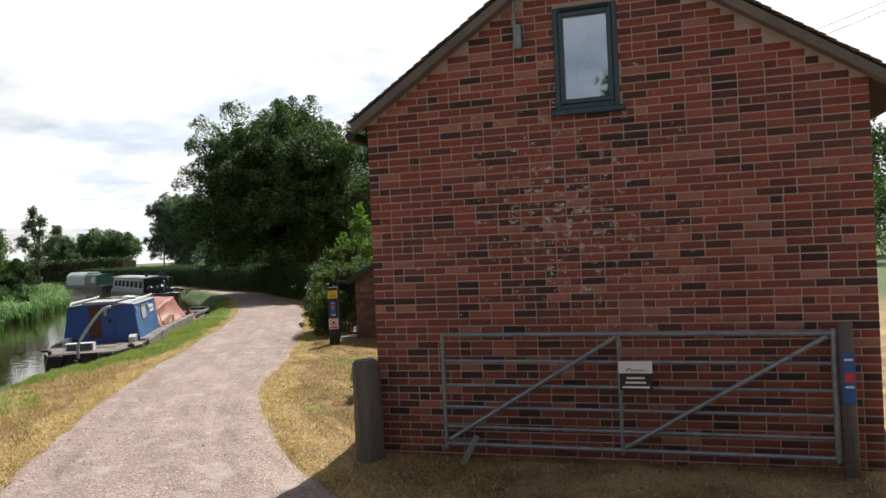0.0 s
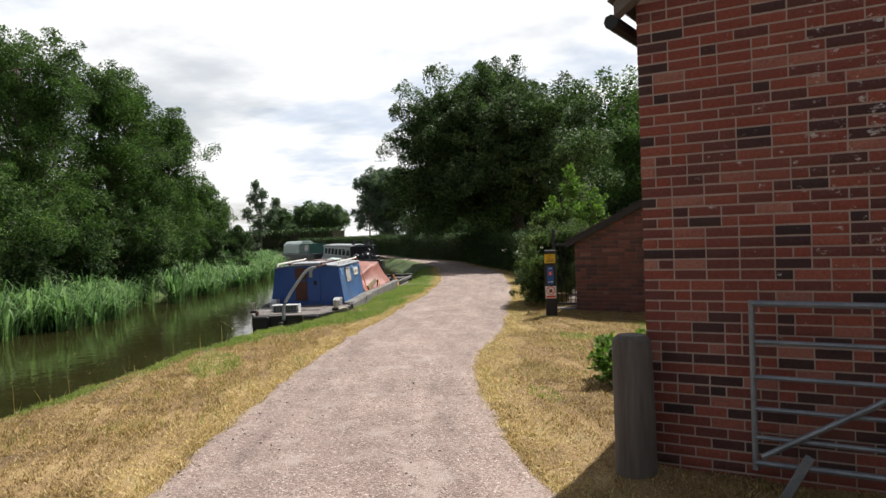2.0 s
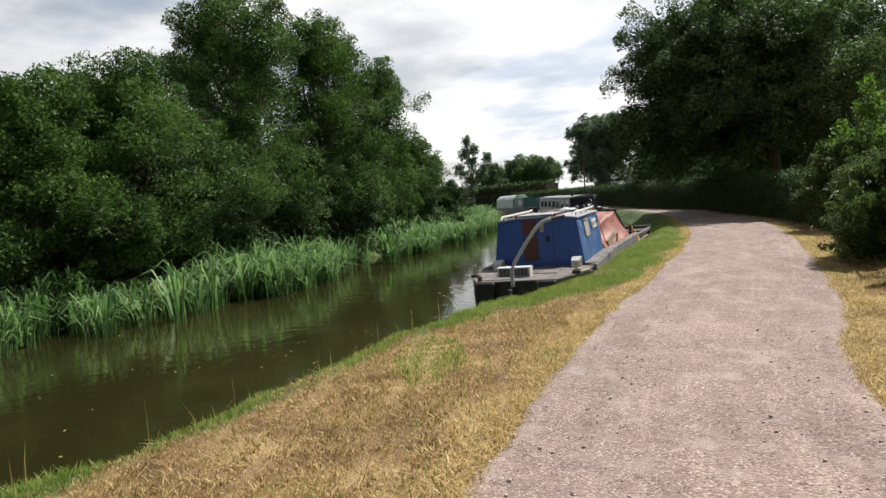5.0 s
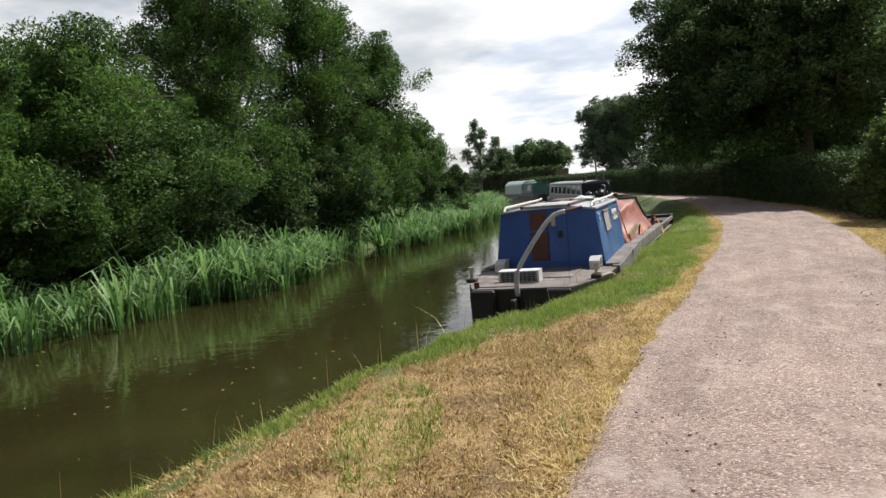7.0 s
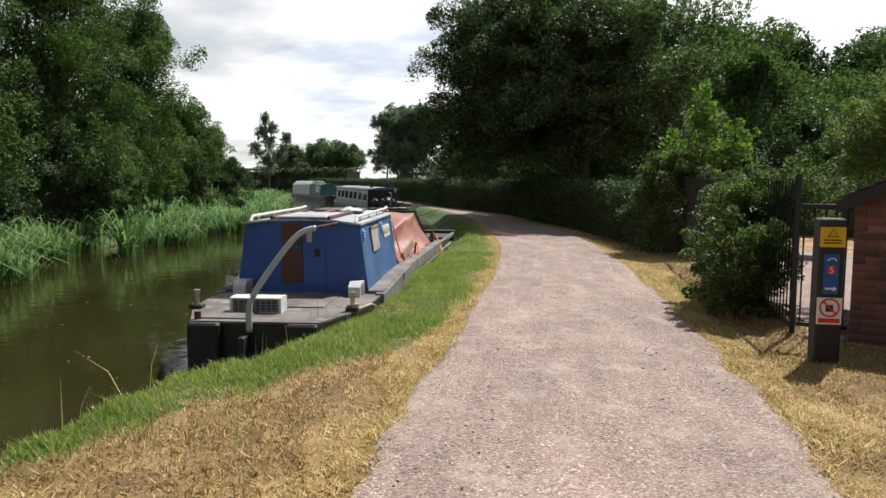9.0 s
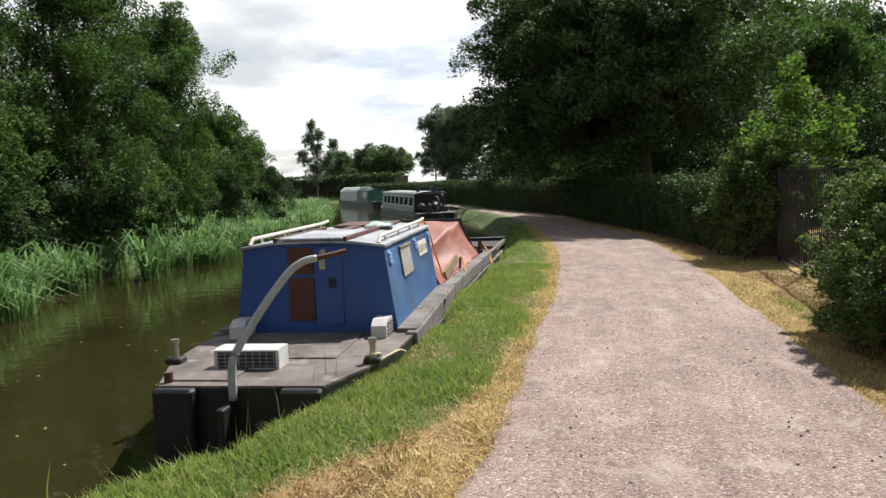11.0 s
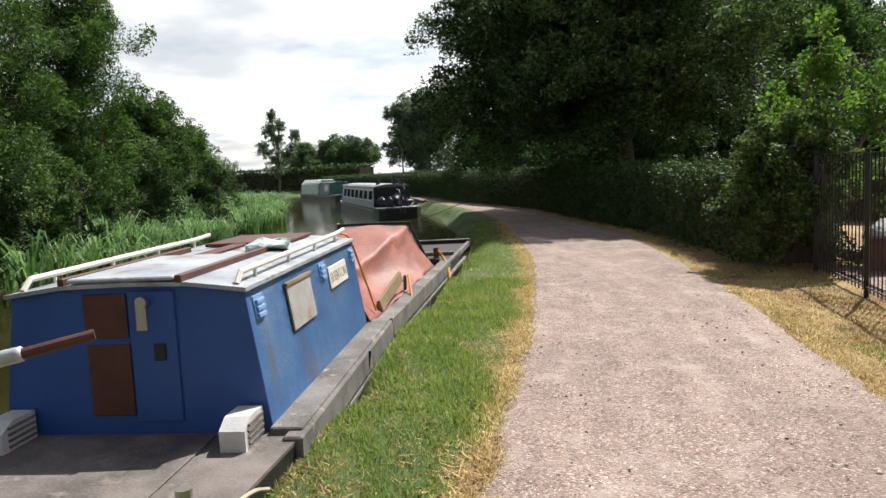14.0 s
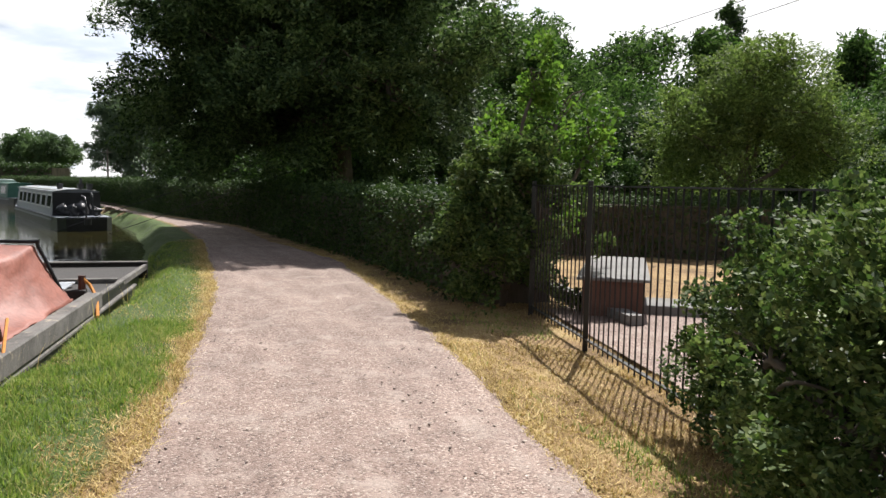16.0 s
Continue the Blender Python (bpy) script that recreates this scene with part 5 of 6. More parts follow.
# ---- fence, gate, sign post ----
def build_fence():
    fence = tagged(holder("railing_fence"), "black iron railing fence with upright bars", "fence")
    pts = [(-4.45, 8.62), (-5.3, 10.63), (-6.7, 14.0), (-7.45, 15.75)]
    top, low = 1.6, 0.12
    for (ax, ay), (bx, by) in zip(pts, pts[1:]):
        ln = math.hypot(bx - ax, by - ay)
        n = int(ln / 0.115)
        for z in (top - 0.02, low):
            bm = bmesh.new()
            box(bm, 0.025, ln - 0.025, -0.02, 0.02, z - 0.006, z + 0.006)
            r = part("rail", bm, M["black_iron"], fence)
            r.matrix_world = Matrix.Translation((ax, ay, 0)) @ Matrix.Rotation(math.atan2(by - ay, bx - ax), 4, "Z")
        for k in range(1, n):
            f = k / n
            if "bar" not in BRICKS:
                bmr = new_tube([(0, 0, 0), (0, 0, 1.52)], 0.008, 6)
                me = bpy.data.meshes.new("bar")
                bmr.to_mesh(me)
                bmr.free()
                me.materials.append(M["black_iron"])
                BRICKS["bar"] = me
            o = new("bar", BRICKS["bar"])
            o.parent = fence
            o.location = (ax + f * (bx - ax), ay + f * (by - ay), 0.06)
    for x, y in pts:
        part("post", new_box(x - 0.025, x + 0.025, y - 0.025, y + 0.025, -0.3, top + 0.03, bevel=0.004), M["black_iron"], fence)
    gate = tagged(holder("garden_gate"), "closed black iron garden gate beside the outhouse", "gate")
    part("top_rail", new_box(-4.41, -3.96, 8.55, 8.6, 1.28, 1.33, bevel=0.004), M["black_iron"], gate)
    part("bottom_rail", new_box(-4.41, -3.96, 8.55, 8.59, 0.1, 0.14, bevel=0.004), M["black_iron"], gate)
    for x in np.linspace(-4.38, -4.0, 5):
        part("bar", new_tube([(x, 8.575, 0.12), (x, 8.575, 1.3)], 0.009, 6), M["black_iron"], gate)
    post = tagged(holder("sign_post", (-4.05, 7.5, 0.0), 22), "dark timber post carrying four small signs", "post")
    bm = new_box(-0.105, 0.105, -0.09, 0.09, -0.4, 1.24, bevel=0.012)
    part("shaft", bm, M["dark_timber"], post)
    f = -0.094
    s = part("warning_sign", new_box(-0.1, 0.1, f - 0.008, f, 1.0, 1.17, bevel=0.002), M["yellow_sign"], post, "yellow warning sign with a black triangle")
    tri = bmesh.new()
    tube(tri, [(-0.04, f - 0.011, 1.09), (0.04, f - 0.011, 1.09), (0.0, f - 0.011, 1.155), (-0.04, f - 0.011, 1.09)], 0.004, 4)
    part("triangle", tri, M["black_sign"], s)
    for k in range(2):
        part("lettering", new_box(-0.07, 0.07, f - 0.011, f - 0.0085, 1.03 + k * 0.025, 1.04 + k * 0.025), M["black_sign"], s)
    s = part("route_sign", new_box(-0.06, 0.06, f - 0.008, f, 0.6, 0.94, bevel=0.002), M["blue_sign"], post, "blue cycle route sign with a red number square")
    part("bicycle_mark", new_tube([(-0.035, f - 0.011, 0.885), (-0.01, f - 0.011, 0.905), (0.02, f - 0.011, 0.905), (0.035, f - 0.011, 0.885)], 0.006, 5), M["white_sign"], s)
    sq = part("number_square", new_box(-0.035, 0.035, f - 0.012, f - 0.0085, 0.77, 0.845), M["red_sign"], s)
    fc = bpy.data.curves.new("number", "FONT")
    fc.body, fc.size, fc.extrude, fc.align_x = "5", 0.075, 0.001, "CENTER"
    num = new("number", fc)
    num.data.materials.append(M["white_sign"])
    num.parent = sq
    num.location, num.rotation_euler = (0, f - 0.0135, 0.782), (radians(90), 0, 0)
    ar = bmesh.new()
    box(ar, -0.045, 0.02, f - 0.012, f - 0.0085, 0.64, 0.655)
    prism(ar, [(0.02, 0.625), (0.05, 0.648), (0.02, 0.67)], "y", f - 0.012, f - 0.0085)
    part("arrow", ar, M["white_sign"], s)
    s = part("no_entry_sign", new_box(-0.1, 0.1, f - 0.008, f, 0.34, 0.57, bevel=0.002), M["white_sign"], post, "white prohibition sign with a red ring")
    ringb = bmesh.new()
    tube(ringb, [(0.075 * math.cos(a), f - 0.011, 0.485 + 0.075 * math.sin(a)) for a in np.linspace(0, 2 * math.pi, 25)], 0.008, 6)
    tube(ringb, [(-0.053, f - 0.011, 0.538), (0.053, f - 0.011, 0.432)], 0.008, 6)
    part("ring", ringb, M["red_sign"], s)
    part("figure", new_box(-0.03, 0.03, f - 0.0105, f - 0.0085, 0.45, 0.51), M["black_sign"], s)
    part("lettering", new_box(-0.085, 0.085, f - 0.0105, f - 0.0085, 0.355, 0.392), M["red_sign"], s)
    pl = tagged(holder("gate_slab"), "pale concrete slab under the garden gate", "slab")
    part("slab", new_box(-4.3, -3.95, 8.3, 8.5, -0.1, 0.06, bevel=0.01), M["concrete"], pl)


build_fence()


def build_garden():
    g = tagged(sheet("garden_gravel", [(-7.3, 16.1, 0.03), (-4.3, 9.0, 0.03), (0.5, 11.4, 0.03), (-2.6, 18.0, 0.03), (-6.2, 17.6, 0.03)], [[0, 1, 2, 3, 4]], M["gravel"]), "pale gravel yard behind the railings", "gravel", kind="structure")
    w = tagged(holder("garden_terrace"), "low terrace with brown brick walls and pale coping", "terrace")
    part("wall", new_box(-6.85, -6.12, 15.85, 18.6, -0.1, 0.46, bevel=0.01), M["planter"], w)
    part("coping", new_box(-6.92, -6.06, 15.78, 18.65, 0.462, 0.5, bevel=0.008), M["concrete"], w, "pale concrete coping")
    part("kerb", prism(bmesh.new(), [(-7.55, 17.9), (-6.3, 15.35), (-6.12, 15.43), (-7.37, 18.0)], "z", -0.1, 0.14), M["concrete"], w, "pale concrete kerb")
    part("step", new_box(-6.6, -5.0, 16.2, 16.9, -0.1, 0.14, bevel=0.01), M["concrete"], w)


build_garden()


# ---- plants ----
def leaf_cloud(centres, radii, count, size, rng, up=0.3, long=1.6, axes=None, flat=0.5, fold=True):
    """Corners and faces of leaves on sprays: each spray is a flattened tuft that points along its axis."""
    n = len(centres)
    pick = rng.choice(n, count, p=radii ** 2.0 / (radii ** 2.0).sum())
    if axes is None:
        axes = rng.normal(size=(n, 3)) * 0.6 + (0, 0, 0.55)
    axes = axes / np.linalg.norm(axes, axis=1)[:, None]
    side = np.cross(axes, rng.normal(size=(n, 3)) * 0.35 + (0, 0, 1.0))
    side /= np.linalg.norm(side, axis=1)[:, None] + 1e-9
    lid = np.cross(side, axes)
    along_axis = rng.uniform(-0.75, 1.25, count)
    wide = 0.62 * np.sqrt(np.clip(1.3 - along_axis, 0.12, 1.6))
    a = np.clip(rng.normal(size=count), -1.6, 1.6) * wide * 0.75
    b = np.clip(rng.normal(size=count), -1.7, 1.7) * flat * 0.62
    rr = radii[pick][:, None]
    p = centres[pick] + (axes[pick] * along_axis[:, None] + side[pick] * a[:, None] + lid[pick] * b[:, None]) * rr
    p[:, 2] -= 0.14 * rr[:, 0] * np.clip(along_axis, 0, 2) ** 2
    nrm = rng.normal(size=(count, 3)) * 0.62 + lid[pick] * 0.8 + (0, 0, up)
    nrm /= np.linalg.norm(nrm, axis=1)[:, None]
    t = np.cross(nrm, rng.normal(size=(count, 3)))
    t /= np.linalg.norm(t, axis=1)[:, None]
    q = np.cross(nrm, t)
    s = (size * rng.uniform(0.55, 1.35, count))[:, None]
    if fold:
        v = np.stack([p - t * s * long * 0.5, p + q * s * 0.5 - nrm * s * 0.12, p + t * s * long * 0.5, p - q * s * 0.5 - nrm * s * 0.12], 1)
        return v.reshape(-1, 3), np.arange(count * 4).reshape(-1, 4)
    v = np.stack([p - t * s * long * 0.5 - q * s * 0.28, p - t * s * long * 0.1 + q * s * 0.55, p + t * s * long * 0.6], 1)
    return v.reshape(-1, 3), np.arange(count * 3).reshape(-1, 3)


def clumps(blobs, per, rng, small=(0.35, 0.8), lift=0.35):
    """Sprays on the outside of big rounded masses (x, y, z, rx, ry, rz), with some that stand out: centres, radii, axes."""
    c, r, ax = [], [], []
    for x, y, z, rx, ry, rz in blobs:
        d = rng.normal(size=(per, 3)) + (0, 0, 0.15)
        d /= np.linalg.norm(d, axis=1)[:, None]
        k = rng.uniform(0.5, 1.0, per)
        out = rng.uniform(size=per) < 0.16
        k = np.where(out, rng.uniform(1.0, 1.24, per), k)
        c.append(np.array([x, y, z]) + d * np.array([rx, ry, rz]) * k[:, None])
        r.append(rng.uniform(*small, per) * (0.6 + 0.4 * (rx + rz) / 3) * np.where(out, 0.62, 1.0))
        ax.append(d * (1.0, 1.0, 0.7) + rng.normal(size=(per, 3)) * 0.3 + (0, 0, lift))
    return np.concatenate(c), np.concatenate(r), np.concatenate(ax)


def build_tree(name, at, blobs, label, leaf, count, size, seed, trunk_r=0.25, per=60, small=(0.35, 0.8), limbs=True, long=1.6, category="tree", fold=False, lift=0.35, flat=0.5, fork_at=0.35):
    rng = np.random.RandomState(seed)
    tree = tagged(holder(name, (at[0], at[1], float(land(at[0], at[1])[0]) - 0.05)), label, category)
    c, r, ax = clumps(blobs, per, rng, small, lift)
    keep = c[:, 2] > 0.15
    c, r, ax = c[keep], r[keep], ax[keep]
    v, f = leaf_cloud(c, r, count, size, rng, long=long, axes=ax, flat=flat, fold=fold)
    v[:, 2] = np.maximum(v[:, 2], 0.03)
    sheet("crown", v, f, leaf, tree)
    bm = bmesh.new()
    topz = max(b[2] for b in blobs)
    base = (0, 0, -0.3)
    fork = (rng.uniform(-0.2, 0.2), rng.uniform(-0.2, 0.2), topz * fork_at)
    if limbs:
        tube(bm, curve_pts([base, (0.03, 0.0, 0.2), (fork[0] * 0.5, fork[1] * 0.5, fork[2] * 0.6), fork], 4), trunk_r, 10, trunk_r * 0.7)
        part("trunk", bm, M["bark"], tree, smooth=True)
        for b in blobs:
            bm = bmesh.new()
            mid = [(fork[i] + b[i]) / 2 + rng.uniform(-0.3, 0.3) for i in range(3)]
            tube(bm, curve_pts([fork, mid, b[:3]], 5), trunk_r * 0.55, 7, 0.03)
            for q in range(7):
                tip = np.array(b[:3]) + np.clip(rng.normal(size=3), -1.2, 1.2) * np.array(b[3:]) * 0.55
                tube(bm, curve_pts([b[:3], (np.array(b[:3]) + tip) / 2 + rng.uniform(-0.2, 0.2, 3), tip], 3), trunk_r * 0.2, 5, 0.012)
            part("limb", bm, M["bark"], tree, smooth=True)
    return tree


def blobs_of(rng, height, width, n, low=0.25, flat=1.0):
    """A crown of n uneven masses, the widest in the middle."""
    out = []
    for k in range(n):
        f = low + (0.9 - low) * (k + 0.5) / n
        reach = width * 0.5 * math.sin(math.pi * min(1, 0.25 + 0.75 * f)) ** 0.7
        a = k * 2.4 + rng.uniform(-0.4, 0.4)
        rr = reach * rng.uniform(0.3, 0.85)
        rad = width * rng.uniform(0.13, 0.25)
        out.append((rr * math.cos(a), rr * math.sin(a), f * height, rad, rad, rad * 0.8 * flat))
    for k in range(4):
        a = rng.uniform(0, 6.28)
        f = rng.uniform(0.78, 0.95)
        out.append((width * 0.2 * math.cos(a), width * 0.2 * math.sin(a), height * f, width * 0.1, width * 0.1, height * 0.1))
    out.append((0, 0, height * 0.55, width * 0.3, width * 0.3, height * 0.25))
    return out


R = random.Random(3)
# the great dark tree over the hedge
build_tree("broad_tree", (-14.95, 28.6), [(0.0, 0.0, 4.83, 3.95, 3.76, 2.44), (-3.38, -0.75, 4.45, 2.26, 2.26, 1.6), (2.54, 0.47, 4.45, 1.97, 1.97, 1.79), (-1.41, -1.13, 7.08, 3.01, 2.82, 1.79), (0.94, 0.0, 7.55, 2.63, 2.44, 1.69), (-0.56, 0.28, 8.96, 1.88, 1.88, 1.03), (-4.4, -0.56, 6.05, 1.6, 1.6, 1.13), (-3.6, -1.41, 7.46, 1.5, 1.5, 1.13), (0.0, -2.26, 3.32, 3.01, 1.88, 1.22), (-2.35, -2.44, 2.95, 1.88, 1.69, 0.94), (-3.38, -2.82, 4.08, 2.26, 2.07, 1.22), (-0.94, -3.01, 5.58, 2.44, 1.88, 1.41), (-2.44, -2.44, 7.84, 2.44, 2.26, 1.41), (1.13, -2.82, 7.27, 2.07, 1.88, 1.32), (2.44, -3.1, 6.61, 1.41, 1.41, 1.03), (0.28, -3.38, 6.9, 1.88, 1.5, 1.22), (-2.63, -3.38, 6.71, 1.88, 1.6, 1.22), (-3.8, -2.82, 6.14, 1.5, 1.5, 1.03), (2.5, -3.4, 4.2, 1.9, 1.7, 1.3), (3.7, -2.8, 4.9, 1.6, 1.6, 1.3), (0.8, -3.8, 4.5, 1.9, 1.5, 1.2), (-1.4, -4.0, 5.2, 1.9, 1.5, 1.2), (-3.6, 1.6, 4.6, 2.4, 2.0, 1.5), (-4.6, 2.6, 5.4, 1.7, 1.8, 1.3), (-1.2, 2.6, 6.2, 3.0, 2.2, 1.9), (1.4, 2.4, 5.8, 2.2, 2.2, 1.8)], "big dark spreading tree behind the hedge", M["broad_leaf"], 330000, 0.082, 11, 0.4, per=21, small=(0.5, 1.05), flat=0.34, lift=0.12)
# trees on the far bank, beyond the reeds
BANK = [(-18.3, 0.5, 4.3, 4.2, 1), (-20.5, 4.2, 5.4, 4.8, 2), (-23.4, 8.6, 8.8, 5.2, 3), (-25.0, 12.8, 8.8, 4.8, 4), (-27.6, 16.8, 7.2, 4.6, 5), (-18.6, -4.0, 5.0, 5.0, 6), (-31.0, 21.5, 4.8, 4.0, 7), (-35.0, 26.0, 4.2, 3.6, 8), (-27.0, 3.0, 5.6, 6.0, 9), (-30.0, 11.0, 8.0, 6.0, 10)]
for x, y, h, w, seed in BANK:
    build_tree("bank_tree", (x, y), blobs_of(R, h, w * 1.12, 11, 0.2), "leafy green tree on the far bank behind the reeds", M["bank_leaf"], 100000 if seed < 7 else 45000, 0.056 if seed < 7 else 0.075, 20 + seed, 0.13, per=19, small=(0.34, 0.85), flat=0.42, lift=0.55, fork_at=0.45)
# Thicket backing in the darker leaf, so its colour carries deep shade.
THICKET = [(-21.5, -6.5, 4.0, 5.5), (-23.5, -2.0, 4.2, 6.0), (-24.5, 1.5, 4.4, 6.0), (-26.5, 5.5, 4.6, 6.0), (-28.5, 9.5, 4.8, 6.0), (-30.5, 14.0, 4.6, 6.0), (-33.0, 19.0, 4.0, 6.0), (-37.0, 24.0, 3.6, 6.0), (-42.5, 29.5, 3.4, 6.0), (-49.0, 34.5, 3.2, 6.0)]
for k, (x, y, h, w) in enumerate(THICKET):
    build_tree("thicket_tree", (x, y), blobs_of(R, h, w, 9, 0.06), "dense scrub tree behind the far bank, leaf darkened for shade", M["dark_leaf"], 26000, 0.085, 220 + k, 0.08, per=34, small=(0.4, 0.85), lift=0.5)
# unseen trees added behind the walk's start to close it and block low sky
for k, (x, y, h, w) in enumerate(((-3.0, -17.0, 6.0, 6.5), (3.0, -18.5, 6.2, 7.0), (9.0, -17.0, 6.2, 7.0), (14.5, -12.5, 6.0, 6.5), (17.5, -6.0, 6.0, 6.0))):
    build_tree("sky_blocker_tree", (x, y), blobs_of(R, h, w, 7, 0.15), "unseen added tree that holds low sky light off the gable", M["dark_leaf"], 12000, 0.3, 160 + k, 0.2, per=34, small=(0.5, 1.0))
# undergrowth between the trunks; the darker leaf on most stands in for shade
for k, (x, y) in enumerate(((-17.2, 1.5), (-18.6, 5.0), (-20.4, 8.3), (-21.8, 11.4), (-23.6, 14.6), (-26.5, 18.6), (-17.0, -2.0), (-20.2, 2.4), (-22.5, 6.4), (-29.5, 23.5), (-24.6, 10.6))):
    build_tree("bank_shrub", (x - 1.2, y + 0.2), [(R.uniform(-0.4, 0.4), R.uniform(-0.4, 0.4), 0.7, 1.4, 1.4, 0.8), (0.5, 0.4, 1.5, 1.0, 1.0, 0.8)], "scrub under the bank trees, mostly in leaf darkened for shade", M["bank_leaf"] if k % 4 == 0 else M["dark_leaf"], 16000, 0.056, 60 + k, 0.05, per=26, small=(0.25, 0.5), category="shrub")
# distant trees, their leaf colours paled to carry haze
build_tree("willow_tree", (-62.0, 83.0), [(0, 0, 4.5, 4.2, 4.2, 3.6), (-1.5, 0, 8.0, 3.4, 3.4, 2.6), (2.0, 0, 8.6, 3.0, 3.0, 2.4)], "grey-green willow in the distance, paled for haze", M["hazy_willow_leaf"], 40000, 0.2, 81, 0.3, per=60, small=(0.5, 1.0), long=3.0)
build_tree("round_tree", (-79.0, 86.0), [(0, 0, 4.0, 4.6, 4.6, 2.6), (2.6, 0, 4.6, 2.6, 2.6, 1.8), (-2.6, 0, 4.4, 2.4, 2.4, 1.6)], "round-headed tree beyond the canal bend", M["hazy_far_leaf"], 26000, 0.22, 82, 0.3, per=40, small=(0.6, 1.1))
build_tree("birch_tree", (-70.0, 64.5), [(-0.4, 0, 3.0, 1.0, 1.0, 1.2), (1.6, 0.4, 4.4, 0.7, 0.7, 0.9), (-1.9, 0, 5.0, 0.7, 0.7, 0.9), (0.2, 0, 5.6, 0.7, 0.7, 1.0), (2.2, 1.0, 6.2, 0.5, 0.5, 0.6), (-1.0, 0, 7.0, 0.6, 0.6, 0.8), (0.7, 0, 7.4, 0.5, 0.5, 0.7), (-0.4, 0, 8.6, 0.35, 0.35, 0.6)], "thin open birch in the distance", M["hazy_willow_leaf"], 7000, 0.17, 83, 0.15, per=26, small=(0.35, 0.7))
build_tree("small_tree", (-75.0, 74.0), [(0, 0, 2.6, 1.8, 1.8, 1.6), (0, 0, 4.6, 0.9, 0.9, 1.0)], "small pointed tree at the far hedge", M["hazy_far_leaf"], 9000, 0.18, 84, 0.12, per=26)
for k, (x, y, h, w) in enumerate(((-50, 88, 10, 9), (-40, 78, 9, 9), (-33, 60, 10, 9), (-24, 46, 8.5, 9), (-14, 46, 8.2, 9), (-6, 42, 6.4, 8), (-1, 36, 5.0, 6), (4, 46, 7.0, 8), (11, 42, 6.6, 8), (-11, 60, 13.8, 8), (-6, 58, 13.4, 8), (-1, 55, 13, 4), (2, 62, 12.2, 8), (8, 59, 13.5, 4.5), (10, 52, 10, 8), (16, 56, 12, 9), (-20, 38, 6.0, 7), (-17, 62, 15.2, 10), (-27, 40, 5.0, 6), (-11, 36, 8.8, 6), (-93, 92, 8, 10), (-104, 80, 8, 10), (-58, 95, 9, 10))):
    build_tree("wood_tree", (x, y), blobs_of(R, h * 0.84, w * (1.12 if y < 50 or x < -20 else 1.45), 8, 0.2), "tall green tree in the wood behind the garden", M["hazy_far_leaf"] if k in (0, 1, 2) or k > 19 else M["bank_leaf"] if k % 3 else M["dark_leaf"], 30000 if y < 50 else 16000, 0.11 if y < 50 else 0.2, 100 + k, 0.22, per=40, small=(0.5, 1.05), lift=0.5)
for k, (x, y, h, w) in enumerate(((-15.5, 43.2, 13.0, 8), (-13.4, 48.0, 12.4, 8), (-8.4, 52.8, 8.6, 6.5), (-4.2, 52.8, 8.4, 6.5))):
    build_tree("wood_tree", (x, y), blobs_of(R, h * 0.86, w * 1.25, 9, 0.15), "tall green tree in the wood behind the garden", M["bank_leaf"], 20000, 0.16, 260 + k, 0.22, per=26, small=(0.55, 1.1), lift=0.5)
build_tree("conifer", (0.7, 68.4), [(0, 0, 2.0 + q * 1.6, 2.3 - 0.24 * q, 2.3 - 0.24 * q, 1.1) for q in range(9)], "dark pointed conifer rising over the wood", M["dark_leaf"], 14000, 0.2, 270, 0.2, per=14, small=(0.5, 0.9), lift=0.2)
build_tree("garden_tree", (-3.5, 27.1), [(0, 0, 2.3, 2.2, 2.2, 1.8), (0.4, 0, 3.6, 1.7, 1.7, 1.1), (-1.1, 0, 2.9, 1.3, 1.3, 1.0), (0.1, 0, 4.5, 1.0, 1.0, 0.7), (1.6, 0.2, 3.0, 1.1, 1.1, 1.0)], "rounded yellow-green garden tree", M["garden_leaf"], 60000, 0.06, 140, 0.14, per=40, small=(0.4, 0.7))
build_tree("garden_tree", (2.6, 30.0), [(0, 0, 2.2, 2.6, 2.6, 1.7), (0, 0, 3.7, 1.8, 1.8, 1.0)], "tall green garden shrub tree", M["bank_leaf"], 45000, 0.07, 141, 0.14, per=40, small=(0.4, 0.7))
for k, (x, y) in enumerate(((-11.0, 33.0), (-8.4, 31.0), (-13.2, 36.0), (-6.0, 33.0), (-19.5, 37.0), (-23.0, 39.5), (-16.5, 35.5))):
    build_tree("garden_shrub", (x, y), [(0, 0, 1.1, 1.7, 1.7, 1.1), (0.6, 0.3, 2.2, 1.2, 1.2, 0.9)], "dark shrub behind the hedge", M["dark_leaf"], 14000, 0.08, 180 + k, 0.06, per=26, small=(0.35, 0.6), category="shrub")
# Filler trees behind the hedge: dark leaf colour stands for shade there.
for k, (x, y, h) in enumerate(((-24.5, 46.0, 6.0), (-19.0, 44.0, 5.5), (-14.0, 43.0, 5.5), (-9.5, 40.0, 5.0), (-5.5, 37.5, 4.6), (-31.0, 52.0, 6.0), (-38.0, 60.0, 6.5))):
    build_tree("understorey_tree", (x, y), blobs_of(R, h, 7.5, 9, 0.08), "dense tree behind the hedge, leaf darkened for shade", M["dark_leaf"], 20000, 0.12, 240 + k, 0.12, per=30, small=(0.5, 1.0), lift=0.4)
